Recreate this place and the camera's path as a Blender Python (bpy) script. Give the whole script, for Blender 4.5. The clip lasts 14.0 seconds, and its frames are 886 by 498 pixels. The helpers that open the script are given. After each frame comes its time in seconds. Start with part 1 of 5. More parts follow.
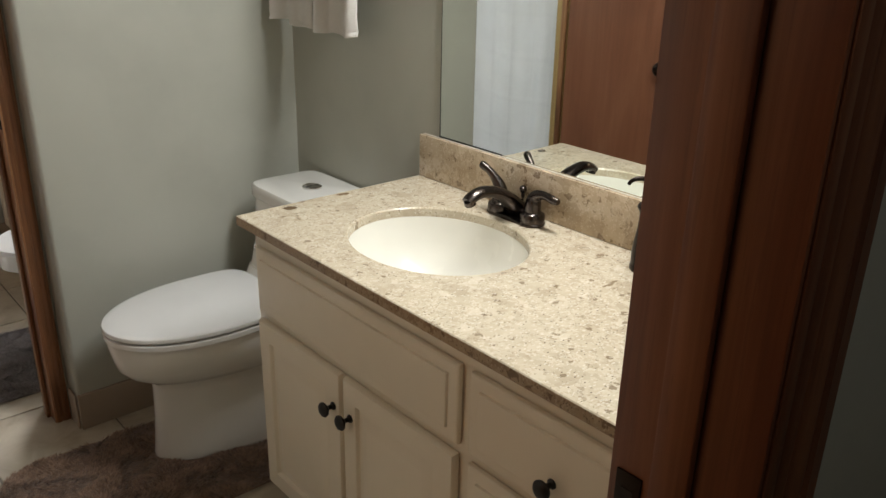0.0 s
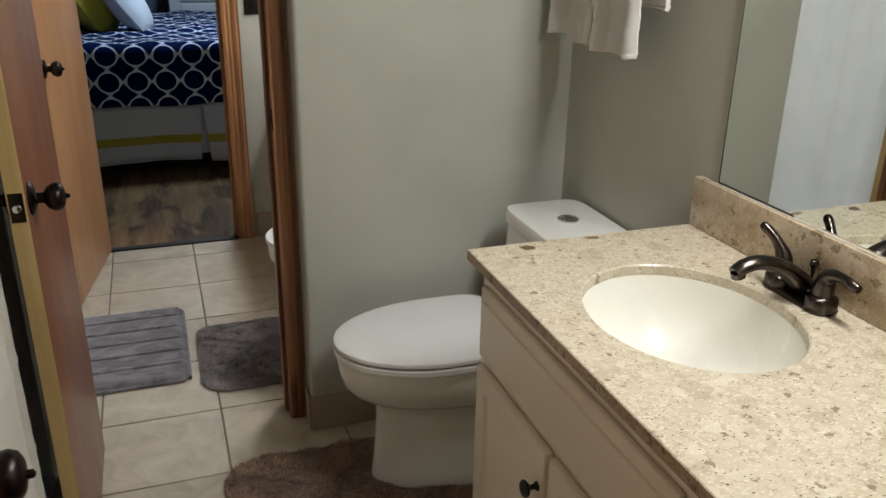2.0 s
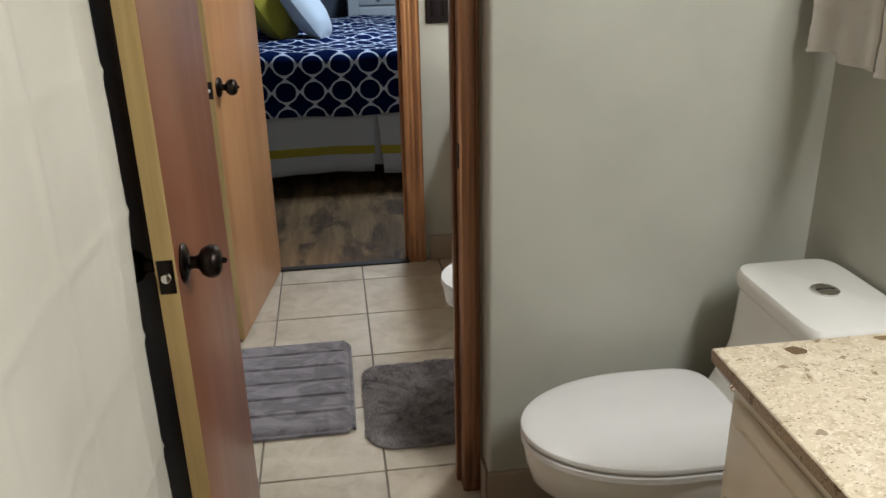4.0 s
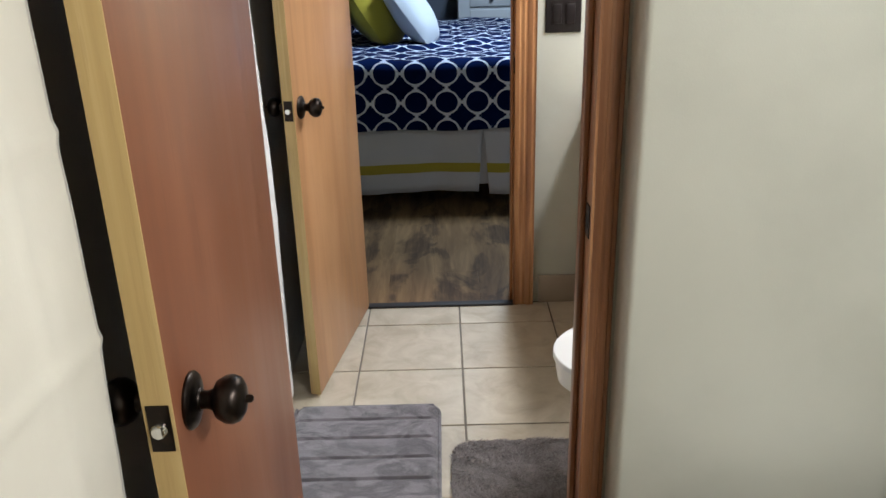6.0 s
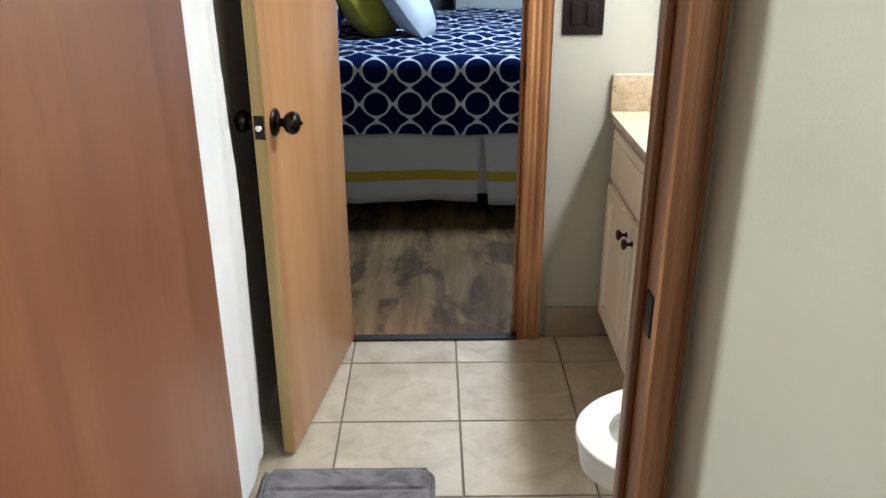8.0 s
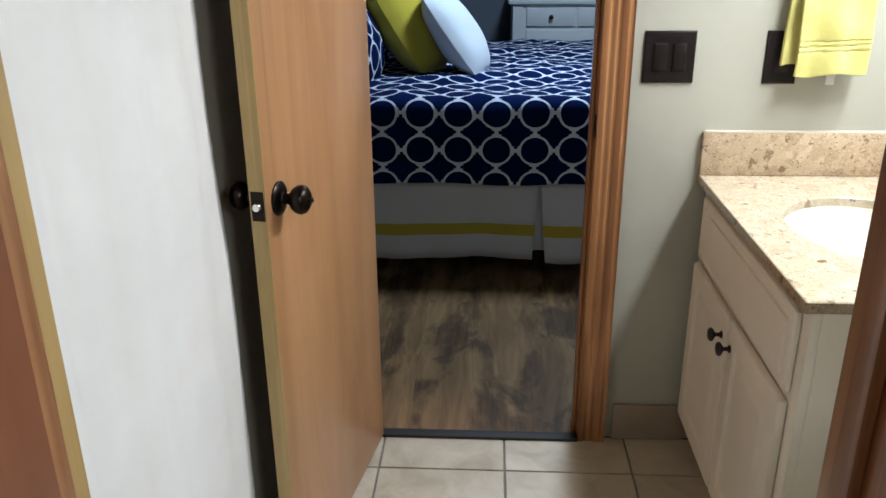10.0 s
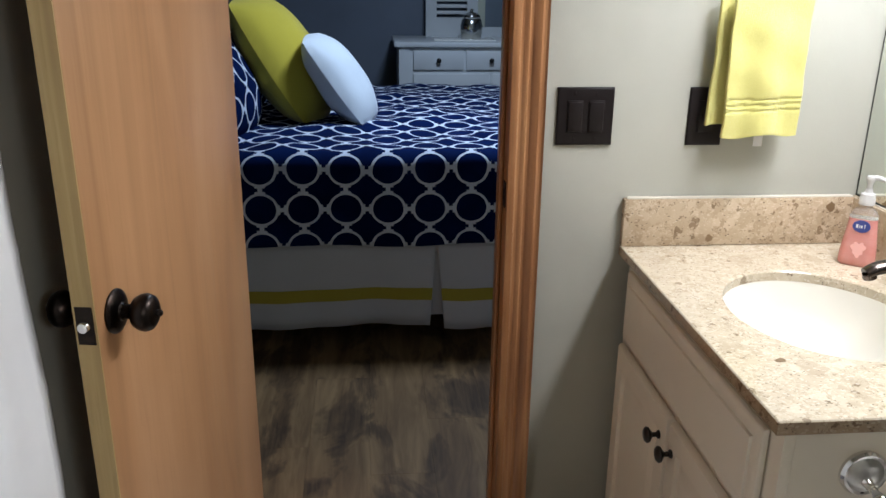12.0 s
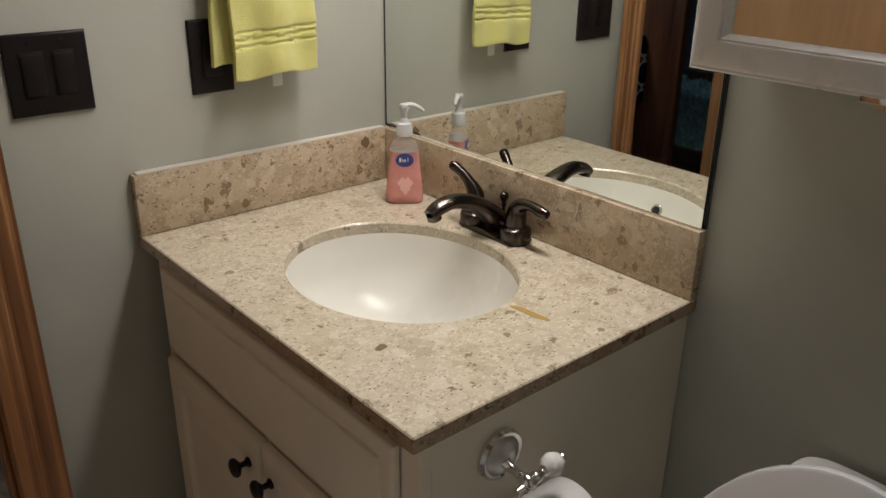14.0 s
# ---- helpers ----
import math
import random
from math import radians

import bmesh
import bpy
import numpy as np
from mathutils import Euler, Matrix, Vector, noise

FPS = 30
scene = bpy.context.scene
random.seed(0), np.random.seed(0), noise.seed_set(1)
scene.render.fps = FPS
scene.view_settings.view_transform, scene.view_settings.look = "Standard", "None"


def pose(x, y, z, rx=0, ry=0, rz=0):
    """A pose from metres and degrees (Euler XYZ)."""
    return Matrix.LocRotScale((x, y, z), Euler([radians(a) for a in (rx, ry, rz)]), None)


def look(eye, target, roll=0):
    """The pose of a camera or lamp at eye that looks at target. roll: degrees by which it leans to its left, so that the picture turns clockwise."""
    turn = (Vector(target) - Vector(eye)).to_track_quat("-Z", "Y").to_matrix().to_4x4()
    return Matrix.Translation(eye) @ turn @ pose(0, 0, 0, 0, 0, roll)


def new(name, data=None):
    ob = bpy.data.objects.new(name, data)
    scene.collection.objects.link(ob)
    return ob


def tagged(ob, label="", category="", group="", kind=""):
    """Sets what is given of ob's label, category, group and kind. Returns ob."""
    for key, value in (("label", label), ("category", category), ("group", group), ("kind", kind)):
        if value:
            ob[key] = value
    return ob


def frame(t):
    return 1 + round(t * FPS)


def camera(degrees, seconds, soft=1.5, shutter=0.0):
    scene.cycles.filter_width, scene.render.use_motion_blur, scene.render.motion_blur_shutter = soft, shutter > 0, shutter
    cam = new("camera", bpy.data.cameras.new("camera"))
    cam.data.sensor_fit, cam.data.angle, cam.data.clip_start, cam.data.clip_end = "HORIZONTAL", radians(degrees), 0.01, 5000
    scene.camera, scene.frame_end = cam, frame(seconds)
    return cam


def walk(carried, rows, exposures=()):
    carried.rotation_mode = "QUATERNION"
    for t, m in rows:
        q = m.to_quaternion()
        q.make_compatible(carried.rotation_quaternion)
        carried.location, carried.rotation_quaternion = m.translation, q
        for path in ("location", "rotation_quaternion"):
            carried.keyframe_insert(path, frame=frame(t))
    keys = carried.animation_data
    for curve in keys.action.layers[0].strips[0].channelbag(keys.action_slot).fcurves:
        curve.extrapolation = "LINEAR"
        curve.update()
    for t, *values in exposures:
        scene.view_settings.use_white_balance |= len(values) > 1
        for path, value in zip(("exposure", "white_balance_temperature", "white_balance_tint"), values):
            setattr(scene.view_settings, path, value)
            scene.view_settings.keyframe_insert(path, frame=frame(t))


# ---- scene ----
cam = camera(57.1, 14.0)
PATH = [
    (0, (0.186, 0.138, 1.43), (1.415, 1.533, 0.691), 1.3),
    (0.5, (0.18, 0.204, 1.43), (1.413, 1.589, 0.681), 1.0),
    (1, (0.232, 0.242, 1.425), (1.35, 1.726, 0.684), 0.8),
    (1.5, (0.34, 0.277, 1.428), (1.184, 1.938, 0.701), 1.2),
    (2, (0.411, 0.3, 1.432), (1.034, 2.05, 0.69), 1.0),
    (2.5, (0.431, 0.356, 1.441), (0.902, 2.145, 0.683), 0.4),
    (3, (0.41, 0.486, 1.443), (0.843, 2.289, 0.691), -0.2),
    (3.5, (0.407, 0.57, 1.444), (0.761, 2.388, 0.688), -0.7),
    (4, (0.422, 0.696, 1.44), (0.662, 2.534, 0.689), -1.2),
    (4.2, (0.431, 0.747, 1.44), (0.629, 2.589, 0.687), -1.2),
    (6.3, (0.461, 1.237, 1.42), (0.403, 3.091, 0.673), -1.6),
    (6.5, (0.491, 1.269, 1.423), (0.397, 3.124, 0.681), -1.5),
    (7, (0.534, 1.335, 1.422), (0.41, 3.18, 0.662), -1.1),
    (7.5, (0.507, 1.464, 1.394), (0.461, 3.304, 0.612), -0.3),
    (8, (0.424, 1.58, 1.417), (0.445, 3.42, 0.633), -0.2),
    (8.5, (0.393, 1.676, 1.426), (0.397, 3.524, 0.663), -0.3),
    (9, (0.467, 1.824, 1.42), (0.348, 3.678, 0.681), -0.5),
    (11.3, (0.393, 2.258, 1.398), (0.375, 4.122, 0.671), -0.3),
    (11.5, (0.412, 2.294, 1.399), (0.421, 4.17, 0.705), -0.2),
    (12, (0.419, 2.375, 1.408), (0.586, 4.259, 0.756), 0.7),
    (12.5, (0.418, 2.54, 1.406), (0.95, 4.348, 0.735), 1.0),
    (13, (0.462, 2.673, 1.374), (1.381, 4.3, 0.661), 1.2),
    (13.5, (0.514, 2.73, 1.359), (1.652, 4.189, 0.6), 1.2),
    (14, (0.511, 2.748, 1.36), (1.719, 4.136, 0.577), 0.8),
]
EXPOSURES = [(0, -0.03, 6320, 9), (0.5, -0.02, 6330, 9), (1.5, -0.18, 6350, 9), (2.2, -0.13, 6360, 9), (3, -0.05, 6380, 9), (4.2, 0.18, 6350, 9), (6.3, 0.68, 6250, 9), (7, 0.70, 6220, 8), (8.5, 0.72, 6200, 7), (9.2, 0.55, 6200, 7), (11.3, 0.15, 6100, 9),
             (12, 0.05, 6080, 11), (12.5, -0.1, 6120, 12), (13, -0.42, 6500, 13), (13.5, -0.86, 6730, 13), (14, -0.99, 6750, 13)]
walk(cam, [(t, look(eye, target, roll)) for t, eye, target, roll in PATH], EXPOSURES)

# ---- light and exposure ----
world = bpy.data.worlds.new("world")
world.use_nodes = True
world.node_tree.nodes["Background"].inputs[0].default_value = (0.5, 0.6, 0.8, 1)
world.node_tree.nodes["Background"].inputs[1].default_value = 0.008
scene.world = world


def area_lamp(name, eye, target, size_x, size_y, watts, colour):
    d = bpy.data.lights.new(name, "AREA")
    d.shape, d.size, d.size_y, d.energy, d.color = "RECTANGLE", size_x, size_y, watts, colour
    ob = new(name, d)
    ob.matrix_world = look(eye, target)
    return ob


WARM, NEUTRAL, COOL = (1.0, 0.985, 0.955), (1.0, 0.98, 0.985), (0.66, 0.81, 1.0)
area_lamp("vanity_lamp_first", (1.462, 1.20, 1.96), (0.62, 1.42, 0.8), 1.0, 0.08, 28.5, WARM)
area_lamp("vanity_lamp_second", (1.43, 3.58, 1.96), (1.26, 3.60, 0.8), 0.76, 0.10, 24.5, NEUTRAL)
area_lamp("bedroom_lamp", (1.0, 5.75, 2.36), (0.95, 5.75, 0), 0.35, 0.35, 33, COOL).data.spread = radians(165)
# No known source in the hall: a fill added to lift the entry frame.
area_lamp("hall_lamp", (0.9, -0.5, 2.38), (0.9, -0.5, 0), 0.3, 0.3, 2.2, WARM)


# ---- material builders ----
def lin(r, g, b):
    return (r, g, b, 1.0)


class Nodes:
    def __init__(self, name):
        self.m = bpy.data.materials.new(name)
        self.m.use_nodes = True
        self.t = self.m.node_tree
        self.b = self.t.nodes["Principled BSDF"]
        self.coord = None

    def node(self, kind, **props):
        n = self.t.nodes.new(kind)
        for k, v in props.items():
            if k == "operation":
                n.operation = v
            elif k == "blend_type":
                n.blend_type = v
            elif k == "data_type":
                n.data_type = v
            elif k == "feature":
                n.feature = v
        return n

    def link(self, a, b):
        self.t.links.new(a, b)

    def space(self, scale=(1, 1, 1), source="Object", jitter=False):
        tc = self.node("ShaderNodeTexCoord")
        out = tc.outputs[source]
        if jitter:
            info = self.node("ShaderNodeObjectInfo")
            mul = self.node("ShaderNodeVectorMath", operation="SCALE")
            mul.inputs[0].default_value = (7.3, 11.1, 5.7)
            self.link(info.outputs["Random"], mul.inputs["Scale"])
            add = self.node("ShaderNodeVectorMath", operation="ADD")
            self.link(out, add.inputs[0])
            self.link(mul.outputs[0], add.inputs[1])
            out = add.outputs[0]
        mp = self.node("ShaderNodeMapping")
        mp.inputs["Scale"].default_value = scale
        self.link(out, mp.inputs["Vector"])
        return mp.outputs[0]

    def noise(self, vec, scale, detail=4.0, rough=0.55, distort=0.0):
        n = self.node("ShaderNodeTexNoise")
        n.inputs["Scale"].default_value, n.inputs["Detail"].default_value = scale, detail
        n.inputs["Roughness"].default_value, n.inputs["Distortion"].default_value = rough, distort
        self.link(vec, n.inputs["Vector"])
        return n.outputs["Fac"]

    def voronoi(self, vec, scale, feature="F1"):
        n = self.node("ShaderNodeTexVoronoi", feature=feature)
        n.inputs["Scale"].default_value = scale
        self.link(vec, n.inputs["Vector"])
        return n

    def ramp(self, fac, stops):
        r = self.node("ShaderNodeValToRGB")
        e = r.color_ramp.elements
        while len(e) < len(stops):
            e.new(0.5)
        for el, (p, c) in zip(e, stops):
            el.position, el.color = p, c
        self.link(fac, r.inputs["Fac"])
        return r.outputs["Color"]

    def mix(self, fac, a, b, blend="MIX"):
        n = self.node("ShaderNodeMix", data_type="RGBA", blend_type=blend)
        for sock, val in ((n.inputs["Factor"], fac), (n.inputs[6], a), (n.inputs[7], b)):
            if hasattr(val, "links"):
                self.link(val, sock)
            else:
                sock.default_value = val
        return n.outputs[2]

    def maths(self, op, a, b=0.0, c=0.0):
        n = self.node("ShaderNodeMath", operation=op)
        for sock, val in zip(n.inputs, (a, b, c)):
            if hasattr(val, "links"):
                self.link(val, sock)
            else:
                sock.default_value = val
        return n.outputs[0]

    def bump(self, height, strength, distance=0.002, under=None):
        n = self.node("ShaderNodeBump")
        n.inputs["Strength"].default_value, n.inputs["Distance"].default_value = strength, distance
        self.link(height, n.inputs["Height"])
        if under is not None:
            self.link(under, n.inputs["Normal"])
        self.link(n.outputs[0], self.b.inputs["Normal"])
        return n.outputs[0]

    def done(self, colour=None, rough=0.5, metal=0.0, **more):
        for key, val in (("Base Color", colour), ("Roughness", rough), ("Metallic", metal), *more.items()):
            if val is None:
                continue
            if hasattr(val, "links"):
                self.link(val, self.b.inputs[key])
            else:
                self.b.inputs[key].default_value = val
        return self.m


def paint(name, colour, rough=0.45, vary=0.06, grain=260, relief=0.12, jitter=False):
    """Brushed or rolled paint: faint large stains, small orange-peel relief."""
    n = Nodes(name)
    v = n.space(jitter=jitter)
    dark = lin(*(c * (1 - 2.2 * vary) for c in colour))
    light = lin(*(min(1, c * (1 + vary)) for c in colour))
    big = n.noise(v, 2.3, 5)
    col = n.ramp(big, [(0.3, dark), (0.5, lin(*colour)), (0.72, light)])
    fine = n.noise(v, grain, 3)
    mid = n.noise(v, 18, 3)
    rg = n.maths("MULTIPLY_ADD", mid, 0.22, rough - 0.11)
    first = n.bump(mid, relief * 0.5, 0.006)
    n.bump(fine, relief, 0.001, first)
    return n.done(col, rg)


def wood(name, dark, mid, light, stretch=(34, 34, 1.6), rough=0.35, relief=0.08, jitter=True):
    """Stained timber with long grain along the local z axis."""
    n = Nodes(name)
    v = n.space(stretch, jitter=jitter)
    wide = n.space((3.2, 3.2, 0.55), jitter=jitter)
    g = n.noise(v, 1.0, 7, 0.62, 0.5)
    w = n.noise(wide, 1.6, 4, 0.5, 1.4)
    both = n.maths("MULTIPLY_ADD", w, 0.55, n.maths("MULTIPLY", g, 0.45))
    col = n.ramp(both, [(0.32, lin(*dark)), (0.5, lin(*mid)), (0.68, lin(*light))])
    pores = n.noise(n.space((150, 150, 6), jitter=jitter), 1.0, 3)
    col = n.mix(n.maths("MULTIPLY", n.maths("GREATER_THAN", pores, 0.62), 0.22), col, lin(*dark))
    n.bump(g, relief, 0.002)
    return n.done(col, n.maths("MULTIPLY_ADD", g, 0.25, rough - 0.1))


def metal(name, colour, rough=0.2, wear=0.0, wear_colour=(0.5, 0.35, 0.2)):
    n = Nodes(name)
    v = n.space()
    s = n.noise(v, 55, 5)
    col = n.mix(n.maths("MULTIPLY", n.maths("GREATER_THAN", s, 0.6), wear), lin(*colour), lin(*wear_colour))
    return n.done(col, n.maths("MULTIPLY_ADD", s, 0.18, rough - 0.06), 1.0)


def terry(name, colour, dark, scale=420, sheen=0.3, relief=0.9, dist=0.003, nap=0.0):
    n = Nodes(name)
    v = n.space()
    loops = n.voronoi(v, scale)
    big = n.noise(v, 9, 4)
    col = n.mix(n.maths("MULTIPLY", loops.outputs["Distance"], 0.7), lin(*colour), lin(*dark))
    col = n.mix(n.maths("MULTIPLY", big, 0.35), col, lin(*dark))
    if nap:
        brushed = n.ramp(n.noise(n.space((1, 1.9, 1)), 8, 4, 0.6, 1.5), [(0.44, lin(0, 0, 0)), (0.58, lin(1, 1, 1))])
        col = n.mix(n.maths("MULTIPLY", brushed, nap), col, lin(*(c * 0.6 for c in dark)))
    first = n.bump(big, 0.25, 0.01)
    n.bump(loops.outputs["Distance"], relief, dist, first)
    return n.done(col, 0.95, 0.0, **{"Sheen Weight": sheen})


def porcelain(name, colour, gloss=0.07, shine=0.5):
    n = Nodes(name)
    s = n.noise(n.space(), 6, 3)
    col = n.ramp(s, [(0.3, lin(*(c * 0.95 for c in colour))), (0.7, lin(*colour))])
    return n.done(col, n.maths("MULTIPLY_ADD", s, 0.06, gloss), 0.0, **{"Coat Weight": 0.5 * shine, "Coat Roughness": gloss * 0.7, "Specular IOR Level": shine})


# ---- materials ----
M_WALL = paint("greige_wall_paint", (0.425, 0.428, 0.368), 0.42, 0.05, 300, 0.20)
M_WALL_BLUE = paint("slate_blue_wall_paint", (0.13, 0.155, 0.20), 0.6, 0.05)
M_CEILING = paint("ceiling_paint", (0.62, 0.60, 0.55), 0.8, 0.03)
M_CABINET = paint("cream_cabinet_paint", (0.76, 0.695, 0.575), 0.36, 0.04, 180, 0.08)
M_WHITE_TRIM = paint("white_lacquer", (0.82, 0.79, 0.76), 0.3, 0.03, 180, 0.05)
M_DRESSER = paint("pale_dresser_paint", (0.55, 0.57, 0.58), 0.4, 0.05)
M_DOOR = wood("birch_door_veneer", (0.32, 0.160, 0.070), (0.42, 0.225, 0.105), (0.49, 0.28, 0.145), (22, 22, 0.8), 0.36, 0.04)
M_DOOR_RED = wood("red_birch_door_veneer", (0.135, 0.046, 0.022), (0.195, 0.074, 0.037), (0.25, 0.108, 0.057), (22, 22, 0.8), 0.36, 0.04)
# Pine trim with the unlit hall's shade put into the colour; headboard reuses it.
M_TRIM_DARK = wood("shade_tinted_pine_trim", (0.055, 0.017, 0.009), (0.16, 0.055, 0.025), (0.27, 0.115, 0.055), (48, 48, 1.1), 0.3, 0.12)
M_PINE = wood("orange_pine_trim", (0.145, 0.055, 0.021), (0.325, 0.150, 0.060), (0.50, 0.275, 0.125), (48, 48, 1.1), 0.3, 0.12)
M_DOOR_EDGE = wood("raw_door_edge", (0.26, 0.16, 0.06), (0.38, 0.26, 0.10), (0.48, 0.35, 0.16), (60, 60, 1.2), 0.5)
M_TRIM = wood("stained_pine_trim", (0.075, 0.030, 0.014), (0.235, 0.105, 0.047), (0.44, 0.235, 0.11), (48, 48, 1.1), 0.3, 0.12)
M_BRONZE = metal("oil_rubbed_bronze", (0.028, 0.022, 0.019), 0.30, 0.12, (0.09, 0.055, 0.035))
M_FAUCET = metal("brushed_bronze_faucet", (0.075, 0.062, 0.056), 0.21, 0.3, (0.22, 0.165, 0.125))
M_CHROME = metal("chrome", (0.72, 0.71, 0.69), 0.1)
M_SATIN = metal("satin_nickel", (0.52, 0.51, 0.49), 0.3)
M_BLACK = Nodes("black_iron_knob").done(lin(0.012, 0.011, 0.011), 0.35, 0.3)
M_PLATE = paint("dark_bronze_plate", (0.010, 0.007, 0.007), 0.40, 0.1, 200, 0.05)
M_PLATE.node_tree.nodes["Principled BSDF"].inputs["Specular IOR Level"].default_value = 0.25
M_DARK = Nodes("dark_rubber").done(lin(0.015, 0.014, 0.014), 0.7)
M_PORCELAIN = porcelain("white_porcelain", (0.80, 0.79, 0.75))
M_BISQUE = porcelain("bisque_porcelain", (0.80, 0.78, 0.70), 0.24, 0.2)
M_SEAT = porcelain("white_seat_plastic", (0.78, 0.78, 0.77))
M_TOWEL = terry("white_terry", (0.88, 0.86, 0.82), (0.72, 0.68, 0.62), 600, 0.3, 0.8)
M_TOWEL_Y = terry("yellow_terry", (0.85, 0.81, 0.30), (0.62, 0.57, 0.14), 640, 0.3, 0.7)
M_MAT = terry("grey_plush", (0.235, 0.215, 0.228), (0.115, 0.102, 0.112), 420, 0.3, 0.5, nap=0.8)
M_SKIRT = terry("white_cotton_skirt", (0.72, 0.72, 0.74), (0.5, 0.5, 0.54), 900, 0.1, 0.15)
M_BAND = terry("mustard_cotton_band", (0.55, 0.45, 0.06), (0.35, 0.28, 0.03), 900, 0.1, 0.15)
M_PILLOW_G = terry("lime_yellow_cushion", (0.62, 0.50, 0.035), (0.34, 0.27, 0.02), 700, 0.3, 0.2)
M_PILLOW_W = terry("white_cushion", (0.75, 0.80, 0.84), (0.55, 0.6, 0.65), 500, 0.3, 0.4)
M_MIRROR = Nodes("silvered_mirror").done(lin(0.80, 0.83, 0.79), 0.015, 1.0)
M_MIRROR_EDGE = Nodes("dark_mirror_edge").done(lin(0.03, 0.035, 0.03), 0.3)
M_SKIRTING = paint("tan_skirting_tile", (0.33, 0.265, 0.20), 0.4, 0.1, 120, 0.15)
M_GROUT = paint("brown_grey_grout", (0.19, 0.165, 0.135), 0.9, 0.12, 400, 0.5)
M_CAULK = paint("white_caulk", (0.56, 0.52, 0.44), 0.5, 0.06)
M_PAPER = terry("toilet_paper", (0.84, 0.83, 0.80), (0.72, 0.70, 0.67), 600, 0.1, 0.3, 0.001)
M_CHIP = paint("brown_stone_chip", (0.20, 0.135, 0.075), 0.2, 0.3, 300, 0.05, jitter=True)
M_STAIN = Nodes("amber_glue").done(lin(0.42, 0.27, 0.08), 0.25)


def curtain_cloth(name, low, high):
    n = Nodes(name)
    v = n.space()
    weave = n.noise(n.space((500, 500, 120)), 1.0, 2)
    big = n.noise(v, 3.5, 4)
    col = n.ramp(big, [(0.3, lin(*low)), (0.7, lin(*high))])
    first = n.bump(big, 0.3, 0.02)
    n.bump(weave, 0.15, 0.001, first)
    return n.done(col, 0.75, 0.0, **{"Sheen Weight": 0.15})


def agglomerate(name, tint, bold=0.0):
    """Polished stone agglomerate: cream chips of several sizes, brown ones, dark flecks and thin dark chip rims. bold: share of large chips."""
    n = Nodes(name)
    v = n.space()
    warp = n.node("ShaderNodeTexNoise")
    warp.inputs["Scale"].default_value, warp.inputs["Detail"].default_value = 70, 4
    n.link(v, warp.inputs["Vector"])
    off = n.node("ShaderNodeVectorMath", operation="MULTIPLY_ADD")
    n.link(warp.outputs["Color"], off.inputs[0])
    off.inputs[1].default_value, off.inputs[2].default_value = (0.016, 0.016, 0.016), (-0.008, -0.008, -0.008)
    add = n.node("ShaderNodeVectorMath", operation="ADD")
    n.link(v, add.inputs[0])
    n.link(off.outputs[0], add.inputs[1])
    vec = add.outputs[0]
    slab, big, mid, small = n.voronoi(vec, 27), n.voronoi(vec, 52), n.voronoi(vec, 115), n.voronoi(vec, 270)
    for cells in (big, mid):
        cells.distance = "MANHATTAN"

    def chan(vor, k):
        s = n.node("ShaderNodeSeparateColor")
        n.link(vor.outputs["Color"], s.inputs[0])
        return s.outputs[k]

    tones = [(0.0, lin(0.31, 0.24, 0.165)), (0.06, lin(0.48, 0.40, 0.30)), (0.42, lin(0.585, 0.51, 0.395)), (0.80, lin(0.69, 0.625, 0.51)), (1.0, lin(0.54, 0.475, 0.375))]
    c_small = n.ramp(chan(small, 0), tones)
    c_mid = n.ramp(chan(mid, 0), tones)
    c_big = n.ramp(chan(big, 0), [(0.0, lin(0.46, 0.385, 0.285)), (0.25, lin(0.565, 0.49, 0.375)), (0.7, lin(0.63, 0.56, 0.445)), (1.0, lin(0.71, 0.65, 0.54))])
    c_slab = n.ramp(chan(slab, 0), [(0.0, lin(0.42, 0.345, 0.25)), (0.4, lin(0.53, 0.455, 0.345)), (1.0, lin(0.64, 0.575, 0.46))])
    col = n.mix(n.maths("GREATER_THAN", chan(mid, 1), 0.45), c_small, c_mid)
    col = n.mix(n.maths("GREATER_THAN", chan(big, 1), 0.66 - 0.2 * bold), col, c_big)
    col = n.mix(n.maths("MULTIPLY", n.maths("GREATER_THAN", chan(slab, 1), 0.80 - 0.25 * bold), 0.7), col, c_slab)
    soft = n.ramp(n.noise(v, 38, 5, 0.6), [(0.35, lin(0.52, 0.445, 0.335)), (0.65, lin(0.67, 0.60, 0.475))])
    col = n.mix(0.26 - 0.18 * bold, col, soft)
    cloud = n.noise(v, 7, 4)
    col = n.mix(n.maths("MULTIPLY", cloud, 0.22), col, lin(0.60, 0.52, 0.40))
    # scattered dark chips
    col = n.mix(n.maths("MULTIPLY", n.maths("GREATER_THAN", chan(big, 2), 0.994 - 0.018 * bold), 0.66), col, lin(0.18, 0.12, 0.065))
    col = n.mix(n.maths("MULTIPLY", n.maths("GREATER_THAN", chan(mid, 2), 0.986 - 0.015 * bold), 0.7), col, lin(0.19, 0.135, 0.08))
    # thin broken rims round the larger chips
    broken = n.maths("GREATER_THAN", n.noise(v, 46, 3), 0.60)
    for scale, wide in ((52, 0.022), (115, 0.035)):
        rim = n.voronoi(vec, scale, "DISTANCE_TO_EDGE")
        line = n.maths("MULTIPLY", n.maths("LESS_THAN", rim.outputs["Distance"], wide), broken)
        col = n.mix(n.maths("MULTIPLY", line, 0.42 + 0.2 * bold), col, lin(0.20, 0.145, 0.095))
    flake = n.voronoi(n.space((1.0, 2.1, 1.6)), 200)
    fl = n.node("ShaderNodeSeparateColor")
    n.link(flake.outputs["Color"], fl.inputs[0])
